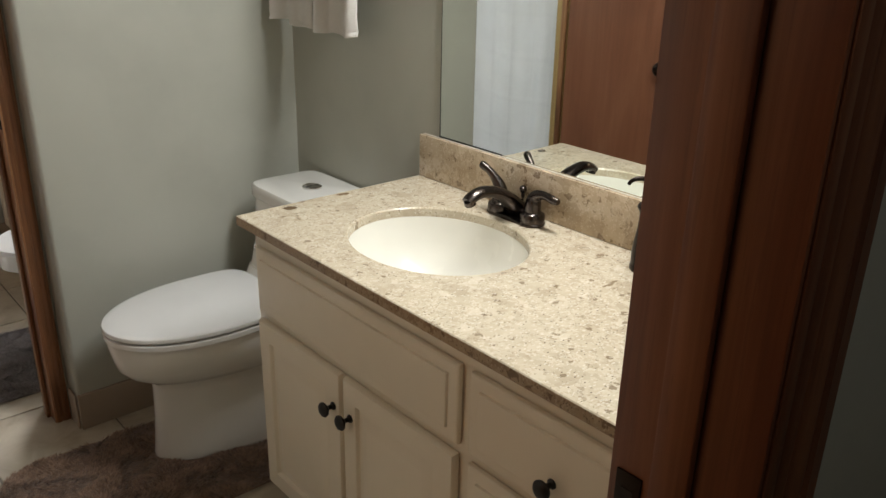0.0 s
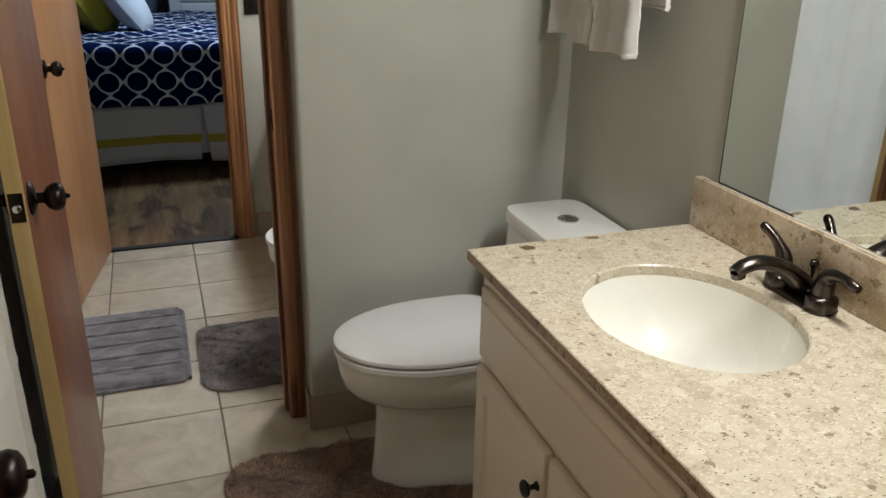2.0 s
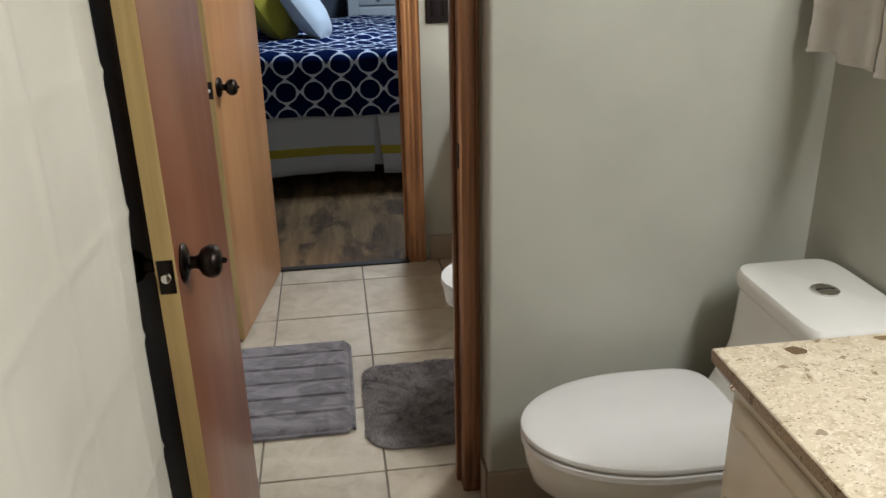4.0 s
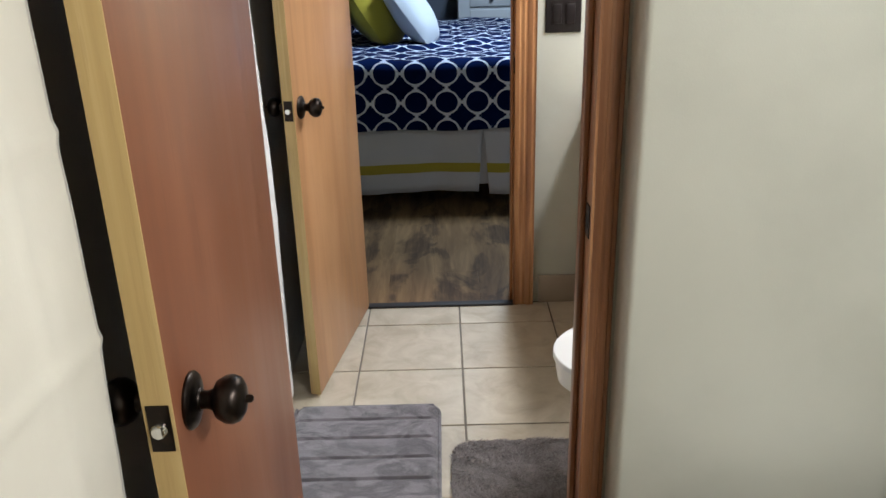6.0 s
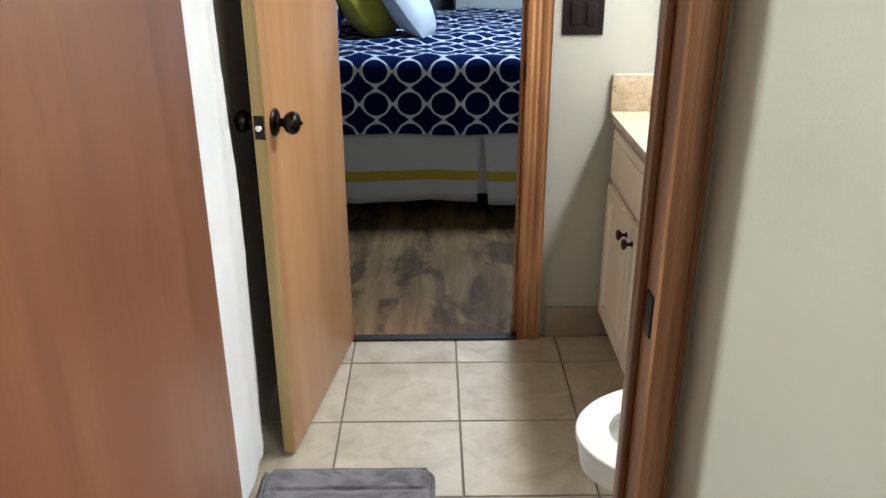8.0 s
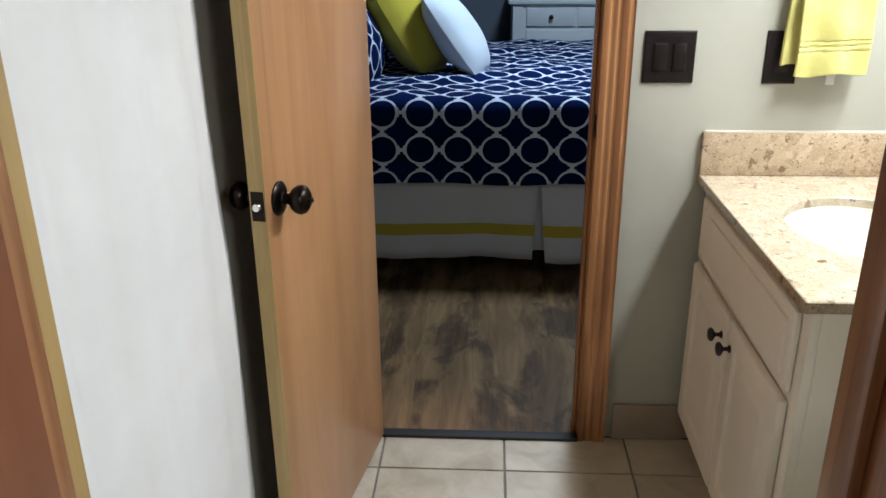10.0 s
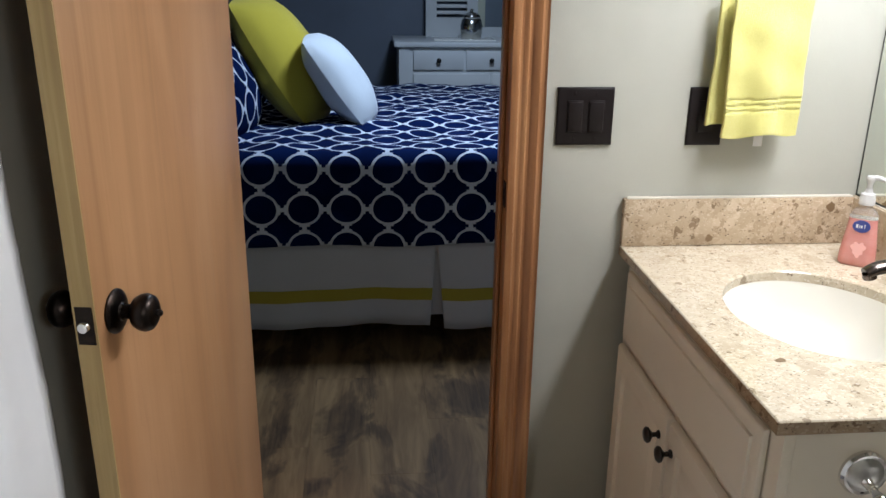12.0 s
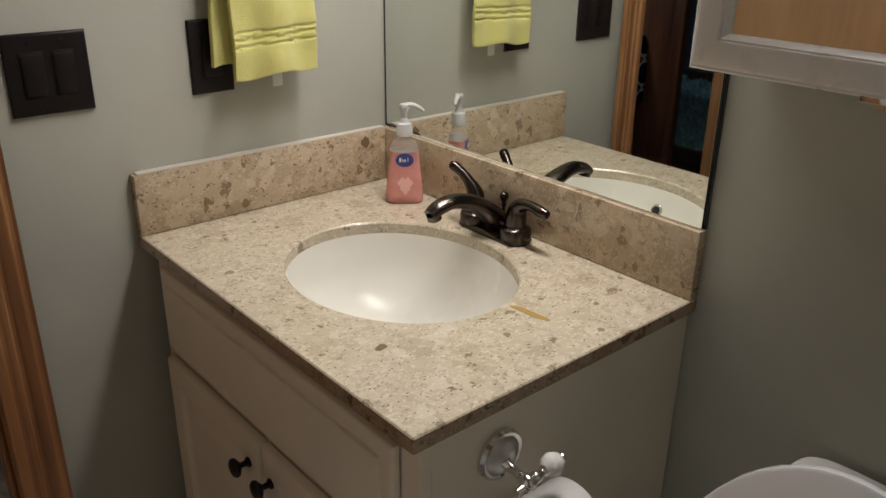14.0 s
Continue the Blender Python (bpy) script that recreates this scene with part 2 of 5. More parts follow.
    pits = n.maths("MULTIPLY", n.maths("GREATER_THAN", fl.outputs[0], 0.955), n.maths("LESS_THAN", flake.outputs["Distance"], 0.42))
    col = n.mix(n.maths("MULTIPLY", pits, 0.85), col, lin(0.09, 0.065, 0.045))
    col = n.mix(n.maths("MULTIPLY", n.maths("GREATER_THAN", fl.outputs[1], 0.92), 0.55), col, lin(0.80, 0.75, 0.65))
    col = n.mix(1.0, col, lin(*tint), "MULTIPLY")
    return n.done(col, n.maths("MULTIPLY_ADD", cloud, 0.15, 0.16), 0.0, **{"Coat Weight": 0.2, "Coat Roughness": 0.08})


def floor_tile():
    n = Nodes("beige_ceramic_tile")
    v = n.space(jitter=True)
    info = n.node("ShaderNodeObjectInfo")
    cloud = n.noise(v, 9, 6, 0.6, 0.8)
    veins = n.noise(v, 24, 5, 0.6, 2.0)
    col = n.ramp(cloud, [(0.3, lin(0.37, 0.315, 0.235)), (0.5, lin(0.485, 0.43, 0.335)), (0.72, lin(0.585, 0.535, 0.43))])
    col = n.mix(n.maths("MULTIPLY", veins, 0.4), col, lin(0.42, 0.365, 0.275))
    shade = n.ramp(info.outputs["Random"], [(0.0, lin(0.88, 0.86, 0.84)), (1.0, lin(1, 1, 1))])
    col = n.mix(1.0, col, shade, "MULTIPLY")
    n.bump(veins, 0.12, 0.003)
    return n.done(col, n.maths("MULTIPLY_ADD", cloud, 0.2, 0.3))


def plank_board():
    """Rustic laminate with dark swirls and knots, grain along local y."""
    n = Nodes("rustic_laminate")
    geo = n.node("ShaderNodeNewGeometry")
    info = n.node("ShaderNodeObjectInfo")

    def stretched(scale, shift):
        mp = n.node("ShaderNodeMapping")
        mp.inputs["Scale"].default_value = scale
        mul = n.node("ShaderNodeVectorMath", operation="SCALE")
        mul.inputs[0].default_value = (shift, shift, 0)
        n.link(info.outputs["Random"], mul.inputs["Scale"])
        add = n.node("ShaderNodeVectorMath", operation="ADD")
        n.link(geo.outputs["Position"], add.inputs[0])
        n.link(mul.outputs[0], add.inputs[1])
        n.link(add.outputs[0], mp.inputs["Vector"])
        return mp.outputs[0]

    g = n.noise(stretched((70, 5, 1), 0.05), 1.0, 6, 0.6, 0.5)
    streak = n.noise(stretched((13, 1.5, 1), 0.05), 1.0, 5, 0.6, 1.0)
    cathedral = n.noise(stretched((5.5, 2.6, 1), 0.05), 1.15, 4, 0.6, 0.5)
    base = n.ramp(streak, [(0.30, lin(0.105, 0.058, 0.024)), (0.48, lin(0.185, 0.108, 0.046)), (0.68, lin(0.30, 0.185, 0.082))])
    col = n.mix(n.maths("MULTIPLY", g, 0.45), base, lin(0.095, 0.058, 0.030))
    blotch = n.ramp(cathedral, [(0.50, lin(0, 0, 0)), (0.55, lin(0.55, 0.55, 0.55)), (0.62, lin(1, 1, 1))])
    col = n.mix(n.maths("MULTIPLY", blotch, n.maths("MULTIPLY_ADD", g, 0.9, 0.35)), col, lin(0.040, 0.022, 0.011))
    knot = n.voronoi(stretched((5.0, 2.2, 1), 0.05), 1.0)
    ring = n.ramp(n.maths("ADD", knot.outputs["Distance"], n.maths("MULTIPLY", g, 0.06)), [(0.07, lin(1, 1, 1)), (0.13, lin(0, 0, 0))])
    col = n.mix(n.maths("MULTIPLY", ring, 0.6), col, lin(0.030, 0.018, 0.012))
    n.bump(g, 0.1, 0.002)
    return n.done(col, n.maths("MULTIPLY_ADD", g, 0.2, 0.45), 0.0, **{"Specular IOR Level": 0.22})


def trellis(name, period=0.147):
    """Navy cloth with a white ring-and-link lattice, laid out along the sheet."""
    n = Nodes(name)
    tc = n.node("ShaderNodeTexCoord")
    sep = n.node("ShaderNodeSeparateXYZ")
    wob = n.node("ShaderNodeVectorMath", operation="SCALE")
    n.link(tc.outputs["UV"], wob.inputs[0])
    wob.inputs["Scale"].default_value = 1.0 / period
    n.link(wob.outputs[0], sep.inputs[0])
    ax = n.maths("PINGPONG", sep.outputs[0], 0.5)
    ay = n.maths("PINGPONG", sep.outputs[1], 0.5)
    d = n.maths("POWER", n.maths("ADD", n.maths("POWER", ax, 2.0), n.maths("POWER", ay, 2.0)), 0.5)
    fac = n.maths("LESS_THAN", n.maths("ABSOLUTE", n.maths("SUBTRACT", d, 0.392)), 0.031)
    # square-shouldered links between neighbouring rings
    for along, across in ((ax, ay), (ay, ax)):
        gap = n.maths("SUBTRACT", 0.5, along)
        bar = n.maths("MULTIPLY", n.maths("LESS_THAN", gap, 0.10), n.maths("LESS_THAN", across, 0.055))
        cap = n.maths("MULTIPLY", n.maths("LESS_THAN", n.maths("ABSOLUTE", n.maths("SUBTRACT", gap, 0.072)), 0.026), n.maths("LESS_THAN", across, 0.125))
        fac = n.maths("MAXIMUM", fac, n.maths("MAXIMUM", bar, cap))
    v = n.space()
    weave = n.noise(v, 500, 2)
    cloud = n.noise(v, 6, 3)
    navy = n.ramp(cloud, [(0.3, lin(0.0010, 0.005, 0.034)), (0.7, lin(0.0024, 0.011, 0.062))])
    col = n.mix(fac, navy, lin(0.62, 0.66, 0.74))
    n.bump(weave, 0.2, 0.001)
    return n.done(col, 0.9, 0.0, **{"Specular IOR Level": 0.05})


def shag(name, deep, mid, tip, scale=14):
    n = Nodes(name)
    v = n.space()
    geo = n.node("ShaderNodeNewGeometry")
    cloud = n.noise(v, scale, 5, 0.6, 0.6)
    per = n.maths("MULTIPLY_ADD", geo.outputs["Random Per Island"], 0.35, n.maths("MULTIPLY", cloud, 0.75))
    col = n.ramp(per, [(0.28, lin(*deep)), (0.5, lin(*mid)), (0.75, lin(*tip))])
    return n.done(col, 0.9, 0.0, **{"Sheen Weight": 0.35})


def liquid_soap():
    n = Nodes("pink_liquid_soap")
    v = n.noise(n.space(), 40, 2)
    return n.done(n.ramp(v, [(0.3, lin(0.90, 0.40, 0.36)), (0.7, lin(0.95, 0.50, 0.45))]), 0.06, 0.0, **{"Transmission Weight": 0.35, "IOR": 1.2})


M_CURTAIN = curtain_cloth("white_shower_curtain", (0.68, 0.69, 0.70), (0.76, 0.77, 0.78))
M_CURTAIN_CREAM = curtain_cloth("cream_shower_curtain", (0.51, 0.485, 0.415), (0.58, 0.555, 0.48))
M_STONE = agglomerate("cream_marble_agglomerate", (0.92, 0.905, 0.86))
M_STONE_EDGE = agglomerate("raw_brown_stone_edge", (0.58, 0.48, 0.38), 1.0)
# Same stone as the top with bolder chips; browner tint stands in for shade.
M_SPLASH = agglomerate("shade_browned_agglomerate", (0.86, 0.775, 0.68), 1.0)
M_TILE = floor_tile()
M_PLANK = plank_board()
M_TRELLIS = trellis("navy_trellis_cloth")
M_SHAG_BROWN = shag("brown_shag", (0.065, 0.036, 0.024), (0.20, 0.122, 0.08), (0.36, 0.24, 0.165))
M_SHAG_GREY = shag("grey_shag", (0.10, 0.084, 0.084), (0.20, 0.175, 0.172), (0.32, 0.285, 0.28), 12)
M_SHAG_TEAL = shag("teal_shag", (0.12, 0.42, 0.47), (0.36, 0.74, 0.78), (0.72, 0.91, 0.93), 10)
M_SOAP = liquid_soap()
M_CLEAR = Nodes("clear_plastic").done(lin(0.93, 0.90, 0.88), 0.05, 0.0, **{"Transmission Weight": 0.85, "IOR": 1.1})
M_PUMP = Nodes("milky_plastic").done(lin(0.78, 0.78, 0.76), 0.25, 0.0, **{"Transmission Weight": 0.3})
M_LABEL = Nodes("blue_label").done(lin(0.03, 0.05, 0.25), 0.3)
M_LABEL_W = Nodes("white_label").done(lin(0.8, 0.8, 0.8), 0.3)
M_LABEL_P = Nodes("pink_print").done(lin(0.86, 0.50, 0.47), 0.3)
M_MERCURY = metal("mercury_glass", (0.55, 0.55, 0.52), 0.15, 0.5, (0.3, 0.25, 0.15))


# ---- mesh helpers ----
def box(bm, x0, x1, y0, y1, z0, z1, bevel=0.0, seg=2):
    r = bmesh.ops.create_cube(bm, size=1, matrix=Matrix.LocRotScale(((x0 + x1) / 2, (y0 + y1) / 2, (z0 + z1) / 2), None, (x1 - x0, y1 - y0, z1 - z0)))
    if bevel:
        edges = {e for v in r["verts"] for e in v.link_edges}
        bmesh.ops.bevel(bm, geom=list(edges), offset=bevel, segments=seg, profile=0.5, affect="EDGES")
    return bm


def one_box(*a, **k):
    return box(bmesh.new(), *a, **k)


def loft(bm, rings, cap=True, closed=True):
    """Skin a list of equal rings of points."""
    rows = [[bm.verts.new(p) for p in ring] for ring in rings]
    n = len(rows[0])
    for a, b in zip(rows, rows[1:]):
        for i in range(n if closed else n - 1):
            j = (i + 1) % n
            bm.faces.new((a[i], a[j], b[j], b[i]))
    if cap:
        bm.faces.new(list(reversed(rows[0])))
        bm.faces.new(rows[-1])
    return bm


def lathe(bm, profile, seg=32, at=(0, 0, 0), turn=None):
    """Turn (radius, height) pairs about local z."""
    m = Matrix.Translation(at) @ (turn if turn is not None else Matrix.Identity(4))
    rings = [[m @ Vector((max(r, 1e-4) * math.cos(2 * math.pi * i / seg), max(r, 1e-4) * math.sin(2 * math.pi * i / seg), h)) for i in range(seg)] for r, h in profile]
    return loft(bm, rings)


def smooth_line(points, steps):
    """Catmull-Rom through points of any length."""
    pts = [np.array(p, float) for p in points]
    pts = [2 * pts[0] - pts[1], *pts, 2 * pts[-1] - pts[-2]]
    out = []
    for a, b, c, d in zip(pts, pts[1:], pts[2:], pts[3:]):
        for k in range(steps):
            t = k / steps
            out.append(0.5 * (2 * b + (c - a) * t + (2 * a - 5 * b + 4 * c - d) * t * t + (3 * b - a - 3 * c + d) * t ** 3))
    out.append(pts[-2])
    return out


def sweep(bm, points, steps=6, seg=16, flat=1.0, side=(0, 1, 0)):
    """Tube through (x, y, z, radius) points; flat squeezes it across `side`."""
    line = smooth_line(points, steps)
    rings = []
    for k, p in enumerate(line):
        q, r = line[min(k + 1, len(line) - 1)][:3], line[max(k - 1, 0)][:3]
        way = Vector(q - r).normalized()
        u = Vector(side)
        u = (u - way * u.dot(way)).normalized()
        w = way.cross(u)
        rings.append([Vector(p[:3]) + float(p[3]) * (u * math.cos(2 * math.pi * i / seg) + w * flat * math.sin(2 * math.pi * i / seg)) for i in range(seg)])
    return loft(bm, rings)


def finish(name, bm, material, soft=True):
    bmesh.ops.recalc_face_normals(bm, faces=bm.faces)
    me = bpy.data.meshes.new(name)
    bm.to_mesh(me)
    bm.free()
    me.materials.append(material)
    if soft:
        me.polygons.foreach_set("use_smooth", [True] * len(me.polygons))
        me.set_sharp_from_angle(angle=radians(38))
    return me


def part(name, bm, material, parent, label="", soft=True):
    ob = new(name, finish(name, bm, material, soft))
    ob.parent = parent
    if label:
        ob["label"] = label
    return ob


def thing(name, at, label, category, group="", turn=0.0):
    ob = new(name)
    ob.empty_display_size = 0.05
    ob.matrix_world = pose(*at, 0, 0, turn)
    return tagged(ob, label, category, group)


def lone(name, bm, material, label, category, soft=True, group=""):
    return tagged(new(name, finish(name, bm, material, soft)), label, category, group)


def setting(name, bm, material, label="", category="", soft=True):
    return tagged(new(name, finish(name, bm, material, soft)), label, category, kind="structure")


def blades(name, material, inside, x0, x1, y0, y1, z, count, height, lean, width, seed):
    """A pile of short bent tufts over an outline, as one mesh."""
    rng = np.random.default_rng(seed)
    xy = np.column_stack([rng.uniform(x0, x1, count), rng.uniform(y0, y1, count)])
    keep = np.array([inside(x, y) for x, y in xy])
    xy = xy[keep]
    n = len(xy)
    a = rng.uniform(0, 2 * np.pi, n)
    clump = np.sin(xy[:, 0] * 31 + 2 * np.sin(xy[:, 1] * 23)) + np.cos(xy[:, 1] * 37 + xy[:, 0] * 9)
    b = clump * 1.6 + rng.normal(0, 0.7, n)
    h = height * rng.uniform(0.6, 1.15, n) * (1 + 0.18 * clump)
    wx, wy = width * np.cos(a), width * np.sin(a)
    lx, ly = lean * np.cos(b), lean * np.sin(b)
    base = np.column_stack([xy, np.full(n, z)])
    v = np.empty((n, 5, 3))
    v[:, 0] = base + np.column_stack([-wx, -wy, np.zeros(n)])
    v[:, 1] = base + np.column_stack([wx, wy, np.zeros(n)])
    v[:, 2] = base + np.column_stack([wx * 0.8 + lx * 0.45, wy * 0.8 + ly * 0.45, h * 0.6])
    v[:, 3] = base + np.column_stack([-wx * 0.8 + lx * 0.45, -wy * 0.8 + ly * 0.45, h * 0.6])
    v[:, 4] = base + np.column_stack([lx, ly, h])
    i = (np.arange(n) * 5)[:, None]
    quads, tris = i + np.array([0, 1, 2, 3]), i + np.array([3, 2, 4])
    me = bpy.data.meshes.new(name)
    me.from_pydata(v.reshape(-1, 3).tolist(), [], quads.tolist() + tris.tolist())
    me.materials.append(material)
    return me


# ---- structure ----
RW = 1.537         # face of the long mirror wall
H = 2.44
JL, JR = 0.11, 0.71  # jambs of the bedroom doorway
DOOR_H = 2.03


def wall(name, *blocks, mat=M_WALL, label="greige painted plaster wall"):
    bm = bmesh.new()
    for b in blocks:
        box(bm, *b)
    return setting(name, bm, mat, label, "wall", soft=False)


wall("wall_east", (RW, RW + 0.12, 0.51, 4.115, 0, H))
wall("wall_bedroom_side", (-0.85, JL - 0.02, 4.115, 4.235, 0, H), (JR + 0.015, RW + 0.12, 4.115, 4.235, 0, H), (JL - 0.02, JR + 0.015, 4.115, 4.235, DOOR_H + 0.02, H))
PX = 0.750
bm = bmesh.new()
box(bm, PX, RW, 2.40, 2.58, 0, H)
bmesh.ops.bevel(bm, geom=[e for e in bm.edges if all(abs(v.co.x - PX) < 1e-4 and abs(v.co.y - 2.40) < 1e-4 for v in e.verts)], offset=0.012, segments=4, profile=0.5, affect="EDGES")
setting("wall_partition", bm, M_WALL, "greige painted partition wall with rounded corner", "wall")
wall("wall_partition_door", (0.705, PX, 2.487, 2.58, 0, H), (-0.85, 0.105, 2.487, 2.58, 0, H), (0.105, 0.705, 2.487, 2.58, DOOR_H + 0.02, H))
wall("wall_alcove_first", (-0.85, 0.035, 1.93, 2.487, 0, H))
wall("wall_alcove_second", (-0.85, -0.085, 3.47, 4.115, 0, H))
wall("wall_entry", (-0.85, 0.165, 0.385, 0.51, 0, H), (0.753, RW + 0.12, 0.385, 0.51, 0, H), (0.165, 0.753, 0.385, 0.51, DOOR_H + 0.02, H))
wall("wall_west", (-0.97, -0.85, 0.385, 4.235, 0, H))
wall("wall_hall", (-1.4, 2.2, -1.5, -1.38, 0, H), (-1.4, -1.28, -1.38, 0.385, 0, H), (2.08, 2.2, -1.38, 0.385, 0, H), (-1.28, -0.97, 0.385, 0.51, 0, H), (RW + 0.12, 2.08, 0.385, 0.51, 0, H))
wall("wall_bedroom", (-3.92, -0.97, 4.115, 4.235, 0, H), (RW + 0.12, 3.32, 4.115, 4.235, 0, H), (-3.92, -3.8, 4.235, 8.1, 0, H), (3.2, 3.32, 4.235, 8.1, 0, H), (-3.8, 3.2, 7.98, 8.1, 0, H),
     mat=M_WALL_BLUE, label="slate blue painted bedroom wall")
setting("ceiling", box(box(one_box(-0.97, RW + 0.12, 0.40, 4.235, H, H + 0.1), -1.4, 2.2, -1.5, 0.40, H, H + 0.1), -3.92, 3.32, 4.235, 8.1, H, H + 0.1), M_CEILING, "flat painted ceiling", "ceiling", soft=False)
setting("subfloor_bath", one_box(-0.85, RW, 0.385, 4.115, -0.06, -0.004), M_GROUT, "brown-grey grout bed under the tiles", "floor", soft=False)
setting("threshold_floor", one_box(JL - 0.01, JR + 0.01, 4.115, 4.20, -0.06, -0.004), M_GROUT, "grout bed in the doorway", "floor", soft=False)
setting("hall_floor", one_box(-1.28, 2.08, -1.38, 0.385, -0.06, 0.0), M_DOOR_EDGE, "plain wooden hall floor", "floor", soft=False)
setting("subfloor_bedroom", one_box(-3.8, 3.2, 4.20, 7.98, -0.06, -0.006), M_DARK, "dark underlay below the laminate", "floor", soft=False)
setting("threshold_strip", one_box(JL, JR, 4.082, 4.118, -0.003, 0.010, bevel=0.004), M_DARK, "narrow dark threshold strip in the doorway", "trim")

# tile skirting in the first bathroom and beside the second vanity
def skirting(name, *runs):
    root = tagged(new(name), "beige ceramic tile skirting", "baseboard", kind="structure")
    for x0, x1, y0, y1, h in runs:
        part("skirting_tile", one_box(x0, x1, y0, y1, 0.0, h, bevel=0.002), M_SKIRTING, root)
    return root


skirting("baseboard_partition", (0.748, 1.09, 2.388, 2.40, 0.115), (1.093, 1.43, 2.388, 2.40, 0.115), (1.433, RW, 2.388, 2.40, 0.115), (0.741, 0.7475, 2.40, 2.462, 0.115))
skirting("baseboard_second", (0.81, 1.02, 4.103, 4.115, 0.115), (1.525, RW, 2.61, 2.95, 0.115), (1.525, RW, 2.953, 3.33, 0.115))

# doorways: jambs, stops, casings, strike plates
CASING = [(0, 0), (0, 0.010), (0.004, 0.013), (0.012, 0.013), (0.015, 0.009), (0.020, 0.009), (0.024, 0.013), (0.030, 0.014), (0.033, 0.010), (0.039, 0.010), (0.044, 0.016), (0.056, 0.019), (0.061, 0.015), (0.066, 0.015), (0.071, 0.020), (0.088, 0.020), (0.088, 0)]


def casing_bm(length, wide):
    bm = bmesh.new()
    shape = [(min(x, wide), d) for x, d in CASING if x <= wide] + ([(wide, 0)] if wide < 0.088 else [])
    loft(bm, [[(x, -d, z) for x, d in shape] for z in (0, length)])
    return bm


def doorway(name, jl, jr, y0, y1, label, face_y, wide=0.088, left_wide=0.088, back_y=None, stop=None, timber=M_TRIM):
    """Jambs between y0 and y1; casing on the face towards -y, and on the back if asked."""
    root = tagged(new(name), label, "door frame", kind="structure")
    part("jamb", one_box(jr, jr + 0.016, y0, y1, 0, DOOR_H, bevel=0.0015), timber, root)
    part("jamb", one_box(jl - 0.016, jl, y0, y1, 0, DOOR_H, bevel=0.0015), timber, root)
    part("head_jamb", one_box(jl - 0.016, jr + 0.016, y0, y1, DOOR_H, DOOR_H + 0.018), timber, root)
    if stop:
        part("door_stop", one_box(jr - 0.011, jr - 0.0005, stop[0], stop[1], 0, DOOR_H, bevel=0.003), timber, root)
        part("door_stop", one_box(jl + 0.0005, jl + 0.011, stop[0], stop[1], 0, DOOR_H, bevel=0.003), timber, root)
    faces = [(face_y, 1)] + ([(back_y, -1)] if back_y else [])
    for y, s in faces:
        c = part("casing", casing_bm(DOOR_H + 0.06, wide), timber, root)
        c.matrix_basis = pose(jr + 0.005, y, 0) @ Matrix.Diagonal((1, 0.65 * s, 1, 1))
        c = part("casing", casing_bm(DOOR_H + 0.06, left_wide), timber, root)
        c.matrix_basis = pose(jl - 0.006, y, 0) @ Matrix.Diagonal((-1, 0.65 * s, 1, 1))
        c = part("head_casing", casing_bm(jr - jl + 0.011, 0.055), timber, root)
        c.matrix_basis = pose(jl - 0.006, y, DOOR_H + 0.005, 0, 90, 0) @ Matrix.Diagonal((-1, s, 1, 1))
    return root


def strike(parent, jr, y, z):
    bm = box(bmesh.new(), jr - 0.0025, jr + 0.001, y - 0.014, y + 0.014, z - 0.029, z + 0.029, bevel=0.001)
    s = part("strike_plate", bm, M_PLATE, parent, "dark bronze strike plate")
    part("latch_hole", one_box(jr - 0.0032, jr - 0.002, y - 0.007, y + 0.007, z - 0.012, z + 0.012), M_DARK, s)


d_in = doorway("door_frame_entry", 0.187, 0.737, 0.372, 0.515, "pine door frame of the entry, darkened as in shade", 0.376, stop=(0.428, 0.466), timber=M_TRIM_DARK)
strike(d_in, 0.737, 0.492, 0.93)
d_mid = doorway("door_frame_middle", 0.112, 0.697, 2.476, 2.586, "stained pine door frame between the bathrooms", 2.482, wide=0.042, stop=(2.522, 2.550))
strike(d_mid, 0.697, 2.498, 0.934)
for piece in d_mid.children:
    if piece.name.startswith("jamb") and piece.data.vertices[0].co.x < 0.3:
        piece.data.materials[0] = M_DOOR_EDGE
        piece["label"] = "pale unfinished hinge jamb"
d_bed = doorway("door_frame_bedroom", 0.10, 0.710, 4.085, 4.24, "orange-brown pine door frame to the bedroom", 4.096, wide=0.072, stop=(4.135, 4.17), timber=M_PINE)
strike(d_bed, 0.710, 4.112, 0.934)


# ---- doors ----
def knob_set(door, x_face, y, z, sign):
    """Rose, neck and round knob standing off one face along x."""
    m = pose(x_face, y, z, 0, 90 * sign, 0)
    k = part("door_knob", lathe(bmesh.new(), [(0.0115, 0.006), (0.0105, 0.02), (0.013, 0.026), (0.022, 0.031), (0.0272, 0.040), (0.0282, 0.048), (0.025, 0.056), (0.017, 0.061), (0.006, 0.063)], 28, turn=m), M_BRONZE, door, "round dark bronze knob")
    part("rose", lathe(bmesh.new(), [(0.033, 0), (0.0335, 0.003), (0.031, 0.006), (0.022, 0.009), (0.014, 0.011), (0.0125, 0.013)], 28, turn=m), M_BRONZE, k)
    part("thumb_turn", lathe(bmesh.new(), [(0.005, 0.062), (0.0045, 0.069), (0.002, 0.071)], 12, turn=m), M_BRONZE, k)


